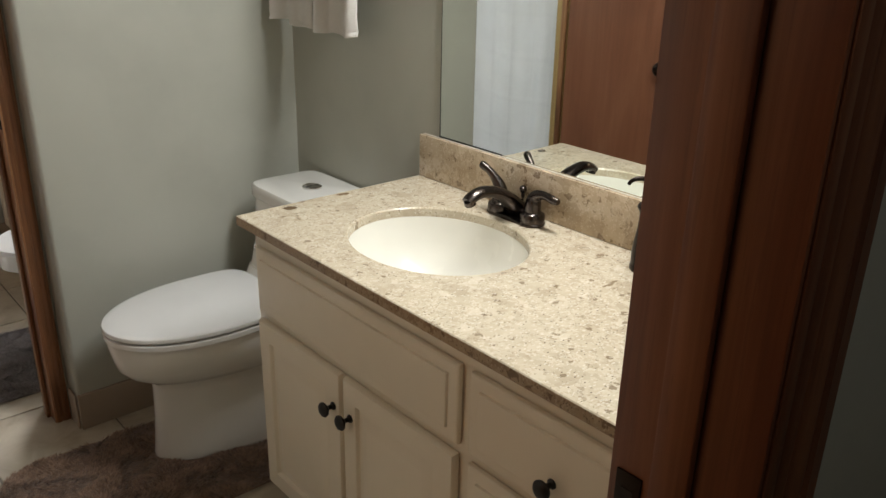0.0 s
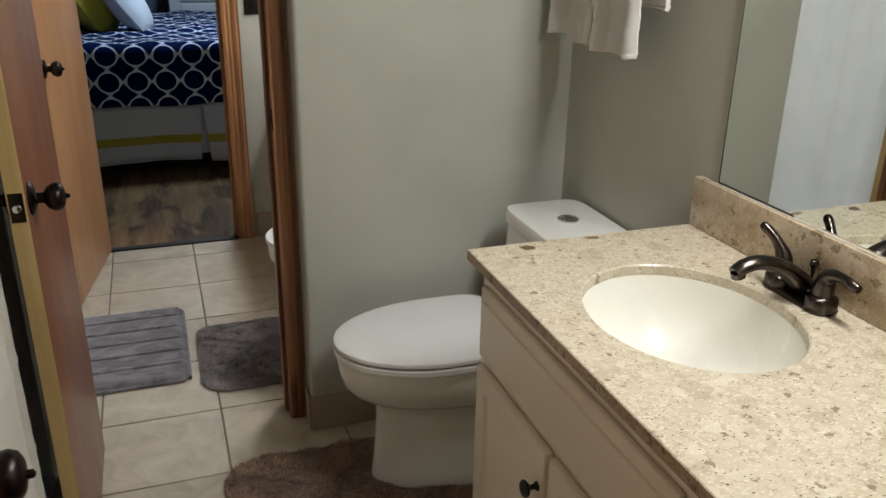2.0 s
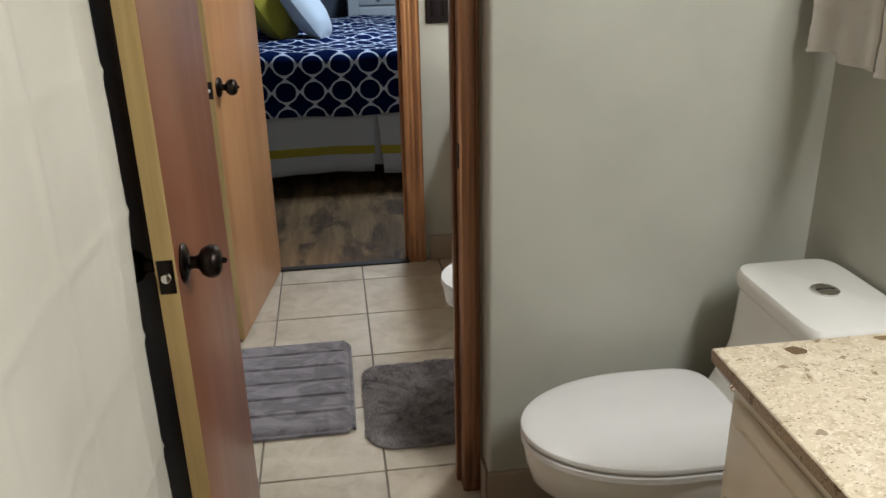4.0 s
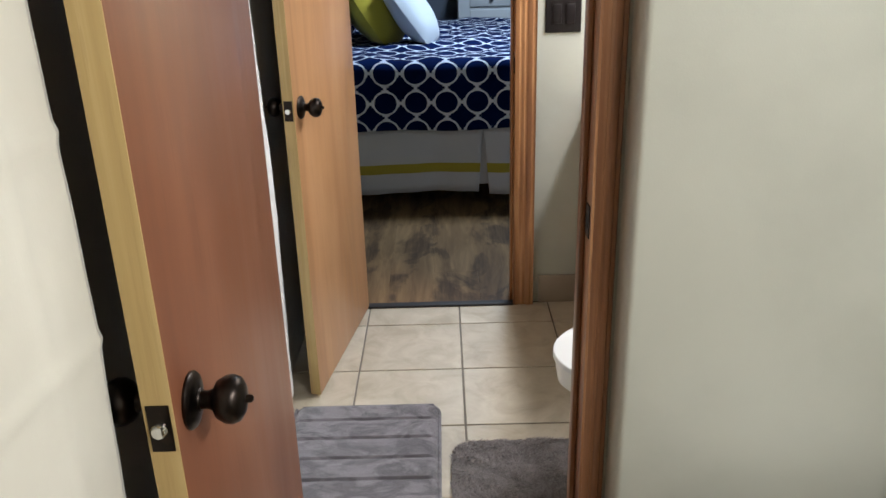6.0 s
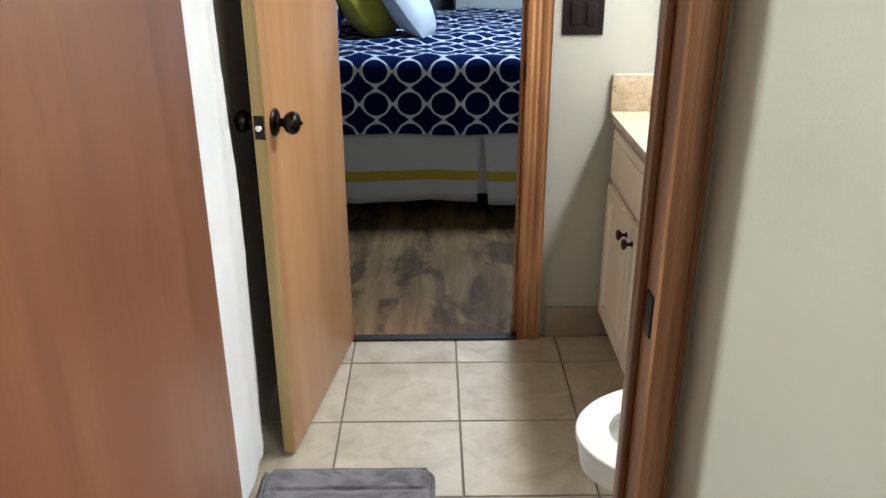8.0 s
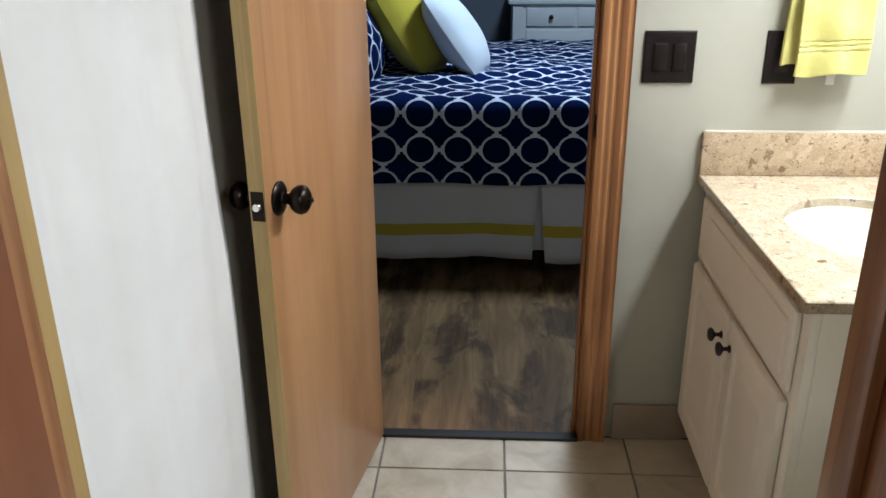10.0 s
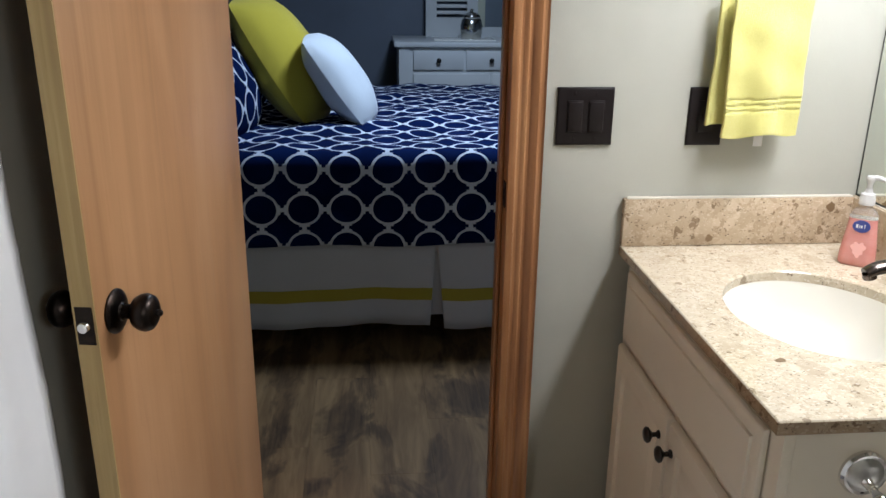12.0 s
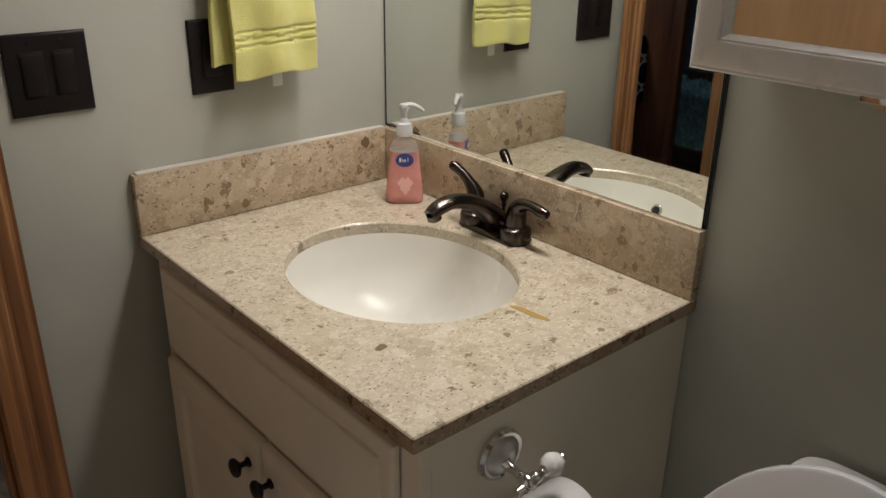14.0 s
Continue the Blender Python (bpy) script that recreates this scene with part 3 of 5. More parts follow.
def door(name, hinge, turn, width, label, knob_z=0.945, veneer=M_DOOR):
    """Flush veneered slab; local y runs from the latch edge (0) to the hinge (width), local x = 0 is its open face."""
    t = 0.033
    root = thing(name, (0, 0, 0), label, "door")
    root.matrix_world = pose(hinge[0], hinge[1], 0, 0, 0, turn) @ pose(0, -width, 0)
    tagged(root, kind="structure")
    part("slab", one_box(-t, 0, 0.0022, width, 0.012, DOOR_H - 0.005, bevel=0.0012), veneer, root)
    part("edge_band", one_box(-t + 0.0006, -0.0006, 0, 0.003, 0.0125, DOOR_H - 0.0055), M_DOOR_EDGE, root, "pale unfinished latch edge")
    knob_set(root, 0, 0.055, knob_z, 1)
    knob_set(root, -t, 0.055, knob_z, -1)
    plate = part("latch_plate", one_box(-t / 2 - 0.0125, -t / 2 + 0.0125, -0.0015, 0.001, knob_z - 0.0285, knob_z + 0.0285, bevel=0.0007), M_BRONZE, root)
    part("latch_bolt", lathe(bmesh.new(), [(0.009, 0), (0.009, 0.005), (0.007, 0.009), (0.003, 0.010)], 16, at=(-t / 2, -0.001, knob_z), turn=pose(0, 0, 0, 90, 0, 0)), M_CHROME, plate, "steel latch bolt")
    for z in (0.25, 1.0, 1.78):
        part("hinge", one_box(-t - 0.004, -t + 0.0005, width - 0.03, width + 0.006, z - 0.045, z + 0.045, bevel=0.001), M_BRONZE, root)
    return root


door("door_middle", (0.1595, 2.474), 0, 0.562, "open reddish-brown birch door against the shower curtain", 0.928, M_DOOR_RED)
door("door_bedroom", (0.1395, 4.082), -9.3, 0.650, "open orange-brown birch door to the bedroom", 0.934)
door("door_entry", (0.186, 0.518), 0, 0.60, "open birch entry door folded back beside the curtain", 0.918).matrix_world = pose(0.186, 0.518, 0) @ Matrix.Diagonal((1, -1, 1, 1)) @ pose(0, -0.60, 0)


# ---- shower curtains ----
def curtain(name, x, y0, y1, z0, z1, label, seed, amp, cloth, crease):
    rng = random.Random(seed)
    bm = bmesh.new()
    ny, nz = 150, 190
    ph = [rng.uniform(0, 6.28) for _ in range(6)]
    grid = []
    for k in range(nz + 1):
        z = z0 + (z1 - z0) * k / nz
        row = []
        for i in range(ny + 1):
            s = i / ny
            f = 0.45 + 0.55 * (k / nz)
            off = amp * f * (math.sin(s * 19 + ph[0] + 0.5 * math.sin(z * 1.3)) + 0.5 * math.sin(s * 43 + ph[1] + z * 0.5))
            off += 0.004 * math.sin(z * 5 + s * 6 + ph[2])
            for c in (0.21, 0.42, 0.63, 0.84, 1.05, 1.26, 1.47, 1.68):
                off += crease * math.exp(-((z - c - 0.01 * math.sin(s * 9 + c)) / 0.007) ** 2)
            for c in (0.14, 0.30, 0.46, 0.62, 0.78, 0.93):
                off += crease * math.exp(-((s - c - 0.008 * math.sin(z * 3)) / 0.009) ** 2)
            off += 0.005 * noise.noise(Vector((s * 5 + seed, z * 3.1, 1))) + 0.002 * noise.noise(Vector((s * 16 + seed, z * 9, 4)))
            row.append(bm.verts.new((x + off, y0 + (y1 - y0) * s, z)))
        grid.append(row)
    for a, b in zip(grid, grid[1:]):
        for i in range(ny):
            bm.faces.new((a[i], a[i + 1], b[i + 1], b[i]))
    root = thing(name, (0, 0, 0), label, "shower curtain")
    sheet = part("curtain_sheet", bm, cloth, root)
    mod = sheet.modifiers.new("thickness", "SOLIDIFY")
    mod.thickness = 0.0015
    part("curtain_rod", lathe(bmesh.new(), [(0.012, y0 - 0.02), (0.012, y1 + 0.012)], 16, at=(x, 0, z1 + 0.03), turn=pose(0, 0, 0, -90, 0, 0)), M_CHROME, root)
    for i in range(8):
        y = y0 + (y1 - y0) * (i + 0.5) / 8
        pts = [(x + 0.02 * math.cos(a), y, z1 + 0.02 + 0.028 * math.sin(a), 0.0018) for a in np.linspace(0, 2 * math.pi, 9)]
        part("curtain_ring", sweep(bmesh.new(), pts, 2, 6), M_CHROME, root)
    return root


curtain("shower_curtain", 0.097, 0.56, 1.90, 0.06, 1.95, "cream fabric shower curtain with packing creases", 3, 0.0032, M_CURTAIN_CREAM, 0.0034)
curtain("shower_curtain", -0.045, 2.625, 3.455, 0.035, 1.95, "plain white fabric shower curtain drawn beside the bath mat", 5, 0.010, M_CURTAIN, 0.0014)


# ---- vanities ----
def raised_front(bm, y0, y1, z0, z1, x):
    """A thick slab front with a stepped edge, face towards -x."""
    def ring(inset, dx):
        return [(x - dx, y0 + inset, z0 + inset), (x - dx, y1 - inset, z0 + inset), (x - dx, y1 - inset, z1 - inset), (x - dx, y0 + inset, z1 - inset)]
    return loft(bm, [ring(0.006, 0), ring(0.006, 0.0035), ring(0, 0.0035), ring(0, 0.010), ring(0.002, 0.013), ring(0.005, 0.0145), ring(0.023, 0.0155), ring(0.0245, 0.0145), ring(0.026, 0.0195), ring(0.029, 0.0203)])


def panel_door(bm, y0, y1, z0, z1, x):
    """Frame with a sunken groove and a raised field."""
    def ring(inset, dx):
        return [(x - dx, y0 + inset, z0 + inset), (x - dx, y1 - inset, z0 + inset), (x - dx, y1 - inset, z1 - inset), (x - dx, y0 + inset, z1 - inset)]
    return loft(bm, [ring(0.006, 0), ring(0.006, 0.0035), ring(0, 0.0035), ring(0, 0.012), ring(0.004, 0.018), ring(0.010, 0.019), ring(0.046, 0.019), ring(0.050, 0.011), ring(0.058, 0.010), ring(0.064, 0.0125), ring(0.082, 0.018), ring(0.084, 0.0182)])


def cabinet_knob(parent, x, y, z):
    part("cabinet_knob", lathe(bmesh.new(), [(0.009, 0), (0.0085, 0.003), (0.005, 0.006), (0.0048, 0.014), (0.010, 0.018), (0.0155, 0.022), (0.0165, 0.026), (0.013, 0.030), (0.005, 0.032)], 24, turn=pose(x, y, z, 0, -90, 0)), M_BLACK, parent, "black mushroom knob")


def vanity(name, y0, y1, label, doors, fronts, knobs, top_z=0.788):
    root = thing(name, (0, 0, 0), label, "vanity cabinet")
    fx = 1.000
    for ya, yb in ((y0, y0 + 0.016), (y1 - 0.016, y1)):
        part("side_panel", box(one_box(fx + 0.018, RW - 0.002, ya, yb, 0.1, top_z), fx + 0.075, RW - 0.002, ya, yb, 0, 0.1), M_CABINET, root, soft=False)
    part("face_frame", one_box(fx, fx + 0.018, y0, y1, 0.1, top_z, bevel=0.001), M_CABINET, root)
    part("bottom_panel", one_box(fx + 0.018, RW - 0.002, y0 + 0.016, y1 - 0.016, 0.1, 0.115), M_CABINET, root, soft=False)
    part("toe_kick", one_box(fx + 0.06, fx + 0.075, y0, y1, 0, 0.1), M_CABINET, root, soft=False)
    for d0, d1, z0, z1 in doors:
        part("cabinet_door", panel_door(bmesh.new(), d0, d1, z0, z1, fx), M_CABINET, root)
    for d0, d1, z0, z1 in fronts:
        part("drawer_front", raised_front(bmesh.new(), d0, d1, z0, z1, fx), M_CABINET, root)
    for y, z in knobs:
        cabinet_knob(root, fx - 0.019, y, z)
    return root


vanity("vanity_cabinet", 0.52, 1.703, "cream painted vanity cabinet with panel doors beside the toilet",
       [(1.352, 1.682, 0.125, 0.578), (1.003, 1.342, 0.125, 0.578)], [(1.0, 1.682, 0.600, 0.757), (0.57, 0.972, 0.600, 0.757), (0.57, 0.972, 0.372, 0.578), (0.57, 0.972, 0.125, 0.350)],
       [(1.374, 0.496), (1.314, 0.495), (0.78, 0.655), (0.78, 0.470), (0.78, 0.24)])
vanity("vanity_cabinet", 3.345, 4.085, "cream painted two-door vanity cabinet below a stone top",
       [(3.722, 4.06, 0.125, 0.585), (3.380, 3.712, 0.125, 0.585)], [(3.380, 4.05, 0.607, 0.768)], [(3.756, 0.529), (3.686, 0.529)])


def countertop(name, x0, x1, y0, y1, z, cx, cy, rx, ry, label):
    root = thing(name, (cx, cy, z), label, "countertop")
    t, n = 0.022, 96
    bm = bmesh.new()
    X0, X1, Y0, Y1 = x0 - cx, x1 - cx, y0 - cy, y1 - cy
    angles = sorted([2 * math.pi * i / n for i in range(n)] + [math.atan2(yy, xx) % (2 * math.pi) for xx in (X0, X1) for yy in (Y0, Y1)])

    def outer(a, inset=0.0):
        c, s = math.cos(a), math.sin(a)
        k = min(((X1 - inset) / c if c > 1e-9 else 1e9), ((X0 + inset) / c if c < -1e-9 else 1e9), ((Y1 - inset) / s if s > 1e-9 else 1e9), ((Y0 + inset) / s if s < -1e-9 else 1e9))
        return k * c, k * s

    def inner(a, grow=0.0):
        c, s = math.cos(a), math.sin(a)
        r = 1 / math.sqrt((c / (rx + grow)) ** 2 + (s / (ry + grow)) ** 2)
        return r * c, r * s

    rings = [[(*outer(a), -t) for a in angles], [(*outer(a), -0.002) for a in angles], [(*outer(a, 0.002), 0) for a in angles],
             [(*inner(a, 0.003), 0) for a in angles], [(*inner(a), -0.003) for a in angles], [(*inner(a), -t) for a in angles], [(*outer(a), -t) for a in angles]]
    loft(bm, rings, cap=False)
    bmesh.ops.remove_doubles(bm, verts=bm.verts, dist=1e-5)
    slab = part("stone_slab", bm, M_STONE, root)
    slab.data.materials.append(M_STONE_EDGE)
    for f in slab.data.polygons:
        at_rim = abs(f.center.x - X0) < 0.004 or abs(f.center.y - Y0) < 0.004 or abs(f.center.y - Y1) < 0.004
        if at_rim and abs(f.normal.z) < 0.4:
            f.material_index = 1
    # undermounted bowl
    bowl = bmesh.new()
    prof = [(1.06, -t), (1.035, -t - 0.004), (1.02, -t - 0.02), (0.97, -t - 0.06), (0.86, -t - 0.105), (0.62, -t - 0.135), (0.32, -t - 0.148), (0.115, -t - 0.152)]
    loft(bowl, [[(rx * k * math.cos(2 * math.pi * i / 72), ry * k * math.sin(2 * math.pi * i / 72), h - 0.0005) for i in range(72)] for k, h in prof], cap=False)
    b = part("sink_bowl", bowl, M_BISQUE, root, "glossy bisque undermount basin")
    mod = b.modifiers.new("thickness", "SOLIDIFY")
    mod.thickness, mod.offset = 0.008, -1
    part("drain", lathe(bmesh.new(), [(0.026, -0.004), (0.026, 0.002), (0.021, 0.003), (0.019, -0.001), (0.001, 0.0)], 28, at=(0, 0, -t - 0.151)), M_CHROME, root, "chrome drain ring")
    hole = pose(rx * 0.958 * -1, 0, -t - 0.046, 0, 72, 0)
    ring = part("overflow_ring", lathe(bmesh.new(), [(0.0135, -0.004), (0.0135, 0.006), (0.012, 0.007), (0.0095, 0.0065), (0.0095, 0.003)], 24, turn=hole), M_CHROME, root, "chrome overflow ring")
    part("overflow_hole", lathe(bmesh.new(), [(0.0095, -0.002), (0.0095, 0.0055)], 20, turn=hole), M_DARK, ring)
    return root


CT = 0.81
top_first = countertop("countertop", 0.981, RW - 0.001, 0.518, 1.752, CT, 1.25, 1.365, 0.178, 0.212, "cream stone agglomerate vanity top with oval sink")
top_second = countertop("countertop", 0.981, RW - 0.001, 3.334, 4.113, CT, 1.259, 3.715, 0.178, 0.210, "cream stone agglomerate corner vanity top with oval sink")


def backsplash(name, x0, x1, y0, y1, label):
    root = thing(name, (0, 0, 0), label, "backsplash")
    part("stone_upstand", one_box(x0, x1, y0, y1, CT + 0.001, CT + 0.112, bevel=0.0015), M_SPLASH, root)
    if y1 - y0 > 0.1:
        part("caulk_line", one_box(x0 + 0.010, x1 - 0.006, y0 + 0.004, y1 - 0.004, CT + 0.112, CT + 0.1132, bevel=0.0004), M_CAULK, root, "pale smeared caulk on the top edge")
    return root


backsplash("backsplash", RW - 0.02, RW, 0.518, 1.752, "cream stone backsplash under the mirror, tinted browner for shade")
backsplash("backsplash", RW - 0.02, RW, 3.334, 4.095, "cream stone backsplash under the corner mirror, tinted browner for shade")
side = backsplash("backsplash", 0.981, RW - 0.0005, 4.096, 4.115, "cream stone side splash with painted top edge, tinted browner for shade")
part("caulk_line", one_box(0.987, RW - 0.02, 4.0975, 4.114, CT + 0.112, CT + 0.1150, bevel=0.001), M_CAULK, side, "pale smeared caulk on the top edge")


def stone_chip(parent, at, rot, w, h, seed):
    rng = random.Random(seed)
    edge = [(w * math.cos(a) * rng.uniform(0.65, 1.1), h * math.sin(a) * rng.uniform(0.65, 1.1)) for a in (2 * math.pi * i / 11 for i in range(11))]
    chip = part("stone_chip", loft(bmesh.new(), [[(x, y, z) for x, y in edge] for z in (-0.003, 0.0004)]), M_CHIP, parent, "dark brown stone chip")
    chip.matrix_basis = parent.matrix_world.inverted() @ pose(*at) @ rot
    return chip


stone_chip(side, (1.467, 4.096, 0.900), pose(0, 0, 0, 90, 0, 0), 0.012, 0.013, 3)
stone_chip(side, (1.185, 4.096, 0.828), pose(0, 0, 0, 90, 0, 0), 0.009, 0.010, 6)
stone_chip(top_first, (1.105, 1.722, CT), pose(0, 0, 0, 0, 0, -15), 0.021, 0.013, 4)
stone_chip(top_first, (1.262, 1.735, CT), pose(0, 0, 0, 0, 0, -8), 0.018, 0.009, 5)
stone_chip(top_second, (1.075, 3.520, CT), pose(0, 0, 0, 0, 0, 30), 0.013, 0.008, 8)


def wall_mirror(name, y0, y1, z0, z1, label, yaw=0.0, lean=0.0):
    root = thing(name, (0, 0, 0), label, "mirror")
    glass = part("mirror_glass", one_box(-0.0045, 0, y0 - y1, 0, 0, z1 - z0), M_MIRROR, root, soft=False)
    glass.matrix_basis = pose(RW - 0.0005, y1, z0, 0, -lean, -yaw)
    part("mirror_edge", one_box(RW - 0.0056, RW - 0.0004, y1, y1 + 0.003, z0, z1), M_MIRROR_EDGE, root, "dark worn mirror edge")
    part("mirror_edge", one_box(RW - 0.0056, RW - 0.0004, y0 - 0.003, y0, z0, z1), M_MIRROR_EDGE, root)
    part("mirror_edge", one_box(RW - 0.0060, RW - 0.0004, y0, y1, z0, z0 + 0.004), M_MIRROR_EDGE, root)
    return root


wall_mirror("wall_mirror", 0.56, 1.686, CT + 0.1135, 1.80, "large frameless wall mirror above the stone backsplash", 0.25, 0.2)
wall_mirror("wall_mirror", 3.338, 4.109, CT + 0.1135, 1.80, "frameless corner wall mirror beside the yellow towel", 0.5, 0.1)


# ---- faucets ----
def faucet(y, x=1.474):
    """Two-handle centreset; local -x points to the basin."""
    root = thing("faucet", (x, y, CT), "dark brushed bronze two-handle centreset faucet", "faucet", "bathroom faucets")
    bm = bmesh.new()
    def base_ring(z, gx, gy):
        out = []
        for i in range(40):
            a = 2 * math.pi * i / 40
            c, s = math.cos(a), math.sin(a)
            out.append((gx * c, math.copysign(0.052, s) * min(1, abs(s) * 4) + gy * s, z))
        return out
    loft(bm, [base_ring(0, 0.027, 0.027), base_ring(0.004, 0.028, 0.028), base_ring(0.008, 0.025, 0.025), base_ring(0.010, 0.02, 0.02)])
    part("base_plate", bm, M_FAUCET, root)
    spout = part("spout", sweep(bmesh.new(), [(0.016, 0, 0.004, 0.031), (0.006, 0, 0.020, 0.0300), (-0.018, 0, 0.043, 0.0255), (-0.048, 0, 0.065, 0.0210), (-0.080, 0, 0.078, 0.0182), (-0.110, 0, 0.083, 0.0170), (-0.136, 0, 0.078, 0.0160), (-0.153, 0, 0.069, 0.0140)], 6, 24, 0.74), M_FAUCET, root, "broad arched bronze spout")
    part("aerator", lathe(bmesh.new(), [(0.0125, 0), (0.0125, 0.010), (0.0105, 0.0105), (0.010, 0.004)], 20, turn=pose(-0.146, 0, 0.070, 180, -18, 0)), M_FAUCET, spout)
    for s in (-1, 1):
        hb = part("handle_base", lathe(bmesh.new(), [(0.0292, 0.002), (0.0296, 0.005), (0.0280, 0.007), (0.0282, 0.022), (0.0265, 0.026), (0.0215, 0.028), (0.0195, 0.031)], 28, at=(0, s * 0.052, 0)), M_FAUCET, root)
        lever = bmesh.new()
        if s < 0:
            pts = [(0, -0.052, 0.028, 0.0185), (0, -0.052, 0.045, 0.0182), (0.0, -0.055, 0.062, 0.0160), (-0.002, -0.068, 0.073, 0.0115), (-0.004, -0.092, 0.077, 0.0088), (-0.006, -0.116, 0.074, 0.0098), (-0.006, -0.129, 0.073, 0.0070)]
        else:
            pts = [(0, 0.052, 0.028, 0.0185), (0, 0.052, 0.045, 0.0180), (0.0, 0.055, 0.062, 0.0152), (-0.004, 0.066, 0.080, 0.0108), (-0.010, 0.080, 0.096, 0.0088), (-0.016, 0.095, 0.106, 0.0094), (-0.018, 0.102, 0.108, 0.0068)]
        part("lever", sweep(lever, pts, 5, 16, 1.0, (1, 0, 0)), M_FAUCET, hb, "curved bronze lever")
        part("set_screw", lathe(bmesh.new(), [(0.0025, 0), (0.0025, 0.001), (0.0012, 0.001)], 10, turn=pose(-0.0155, s * 0.052, 0.044, 0, -90, 0)), M_DARK, hb)
    rod = part("lift_rod", lathe(bmesh.new(), [(0.0025, 0.01), (0.0025, 0.044), (0.004, 0.048), (0.0045, 0.052), (0.0035, 0.055), (0.0065, 0.059), (0.0085, 0.065), (0.0075, 0.071), (0.003, 0.074)], 18, at=(0.021, 0, 0)), M_FAUCET, root, "small bronze lift knob")
    return root


faucet(1.352)
faucet(3.722, 1.482)


# ---- toilets ----
def egg(tip, back, half, n=56, power=2.3):
    """Plan outline of an elongated bowl: nose at -x (tip), squared towards the back."""
    widest = tip + (back - tip) * 0.60
    out = []
    for i in range(n):
        a = 2 * math.pi * i / n
        c, s = math.cos(a), math.sin(a)
        if c < 0:
            out.append((widest + (widest - tip) * c, half * s))
        else:
            e = 2 / power
            out.append((widest + (back - widest) * abs(c) ** e, half * math.copysign(abs(s) ** e, s)))
    return out


def super_box(x0, x1, y0, y1, z, n=56, p=7.0):
    cx, cy, hx, hy = (x0 + x1) / 2, (y0 + y1) / 2, (x1 - x0) / 2, (y1 - y0) / 2
    out = []
    for i in range(n):
        a = 2 * math.pi * i / n
        c, s = math.cos(a), math.sin(a)
        out.append((cx + hx * math.copysign(abs(c) ** (2 / p), c), cy + hy * math.copysign(abs(s) ** (2 / p), s), z))
    return out


def toilet(name, y, label, lid_up, tip=0.775, rim=0.395, seat_len=0.50, tank_top=0.703, tank_half=0.175, rail=RW - 0.012):
    root = thing(name, (0, y, 0), label, "toilet")
    back = tip + seat_len
    def r(tip_, back_, half, z, power=2.3):
        return [(px, py, z) for px, py in egg(tip_, back_, half, 56, power)]
    bm = bmesh.new()
    loft(bm, [r(0.862, 1.42, 0.130, 0), r(0.860, 1.42, 0.132, 0.012), r(0.866, 1.42, 0.124, 0.05), r(0.873, 1.42, 0.116, 0.13), r(0.877, 1.42, 0.112, 0.22), r(0.874, 1.42, 0.114, 0.242),
              r(0.860, 1.42, 0.124, 0.254), r(0.838, 1.41, 0.138, 0.266), r(0.812, 1.41, 0.154, 0.284), r(0.791, 1.40, 0.167, 0.310), r(tip + 0.007, 1.36, 0.176, 0.345), r(tip, 1.34, 0.180, rim - 0.008), r(tip + 0.004, 1.33, 0.177, rim), r(tip + 0.04, back, 0.14, rim),
              r(tip + 0.05, back - 0.02, 0.128, rim - 0.02), r(tip + 0.09, back - 0.06, 0.105, rim - 0.10), r(tip + 0.17, back - 0.14, 0.06, rim - 0.19)])
    part("bowl", bm, M_PORCELAIN, root, "white glazed bowl and pedestal")
    part("deck", loft(bmesh.new(), [super_box(1.15, rail, -0.12, 0.12, 0.10), super_box(1.16, rail, -0.135, 0.135, 0.30), super_box(1.19, rail, -0.16, 0.16, 0.385), super_box(1.235, rail, -tank_half + 0.012, tank_half - 0.012, 0.41), super_box(1.258, rail, -tank_half + 0.008, tank_half - 0.008, 0.45)]), M_PORCELAIN, root)
    part("tank", loft(bmesh.new(), [super_box(1.262, rail, -tank_half + 0.008, tank_half - 0.008, 0.44), super_box(1.288, rail, -tank_half + 0.006, tank_half - 0.006, 0.53), super_box(1.298, rail, -tank_half + 0.003, tank_half - 0.003, tank_top - 0.045)]), M_PORCELAIN, root, "white ceramic cistern")
    lid = part("tank_lid", loft(bmesh.new(), [super_box(1.292, rail + 0.002, -tank_half, tank_half, tank_top - 0.043), super_box(1.288, rail + 0.003, -tank_half - 0.003, tank_half + 0.003, tank_top - 0.036), super_box(1.288, rail + 0.003, -tank_half - 0.003, tank_half + 0.003, tank_top - 0.012), super_box(1.293, rail + 0.001, -tank_half + 0.003, tank_half - 0.003, tank_top - 0.003), super_box(1.306, rail - 0.01, -tank_half + 0.016, tank_half - 0.016, tank_top)]), M_PORCELAIN, root, "white ceramic cistern lid")
    btn = part("flush_button", lathe(bmesh.new(), [(0.029, 0), (0.029, 0.004), (0.026, 0.006), (0.024, 0.0045), (0.022, 0.005), (0.006, 0.0062)], 32, at=(1.412, 0, tank_top)), M_CHROME, lid, "round chrome dual-flush button")
    part("button_split", one_box(1.391, 1.433, -0.001, 0.001, tank_top + 0.0045, tank_top + 0.0066), M_DARK, btn)
    # seat ring and lid
    def ringed(z0, z1, grow, inner):
        b = bmesh.new()
        o = [r(tip - grow, back - 0.03, 0.182 + grow, z, 5.0) for z in (z0, z1 - 0.002)] + [r(tip - grow + 0.002, back - 0.031, 0.180 + grow, z1, 5.0)]
        i_ = [r(tip + inner, back - 0.11, 0.118, z) for z in (z1, z0)]
        loft(b, [*o, *i_, o[0]], cap=False)
        bmesh.ops.remove_doubles(b, verts=b.verts, dist=1e-5)
        return b
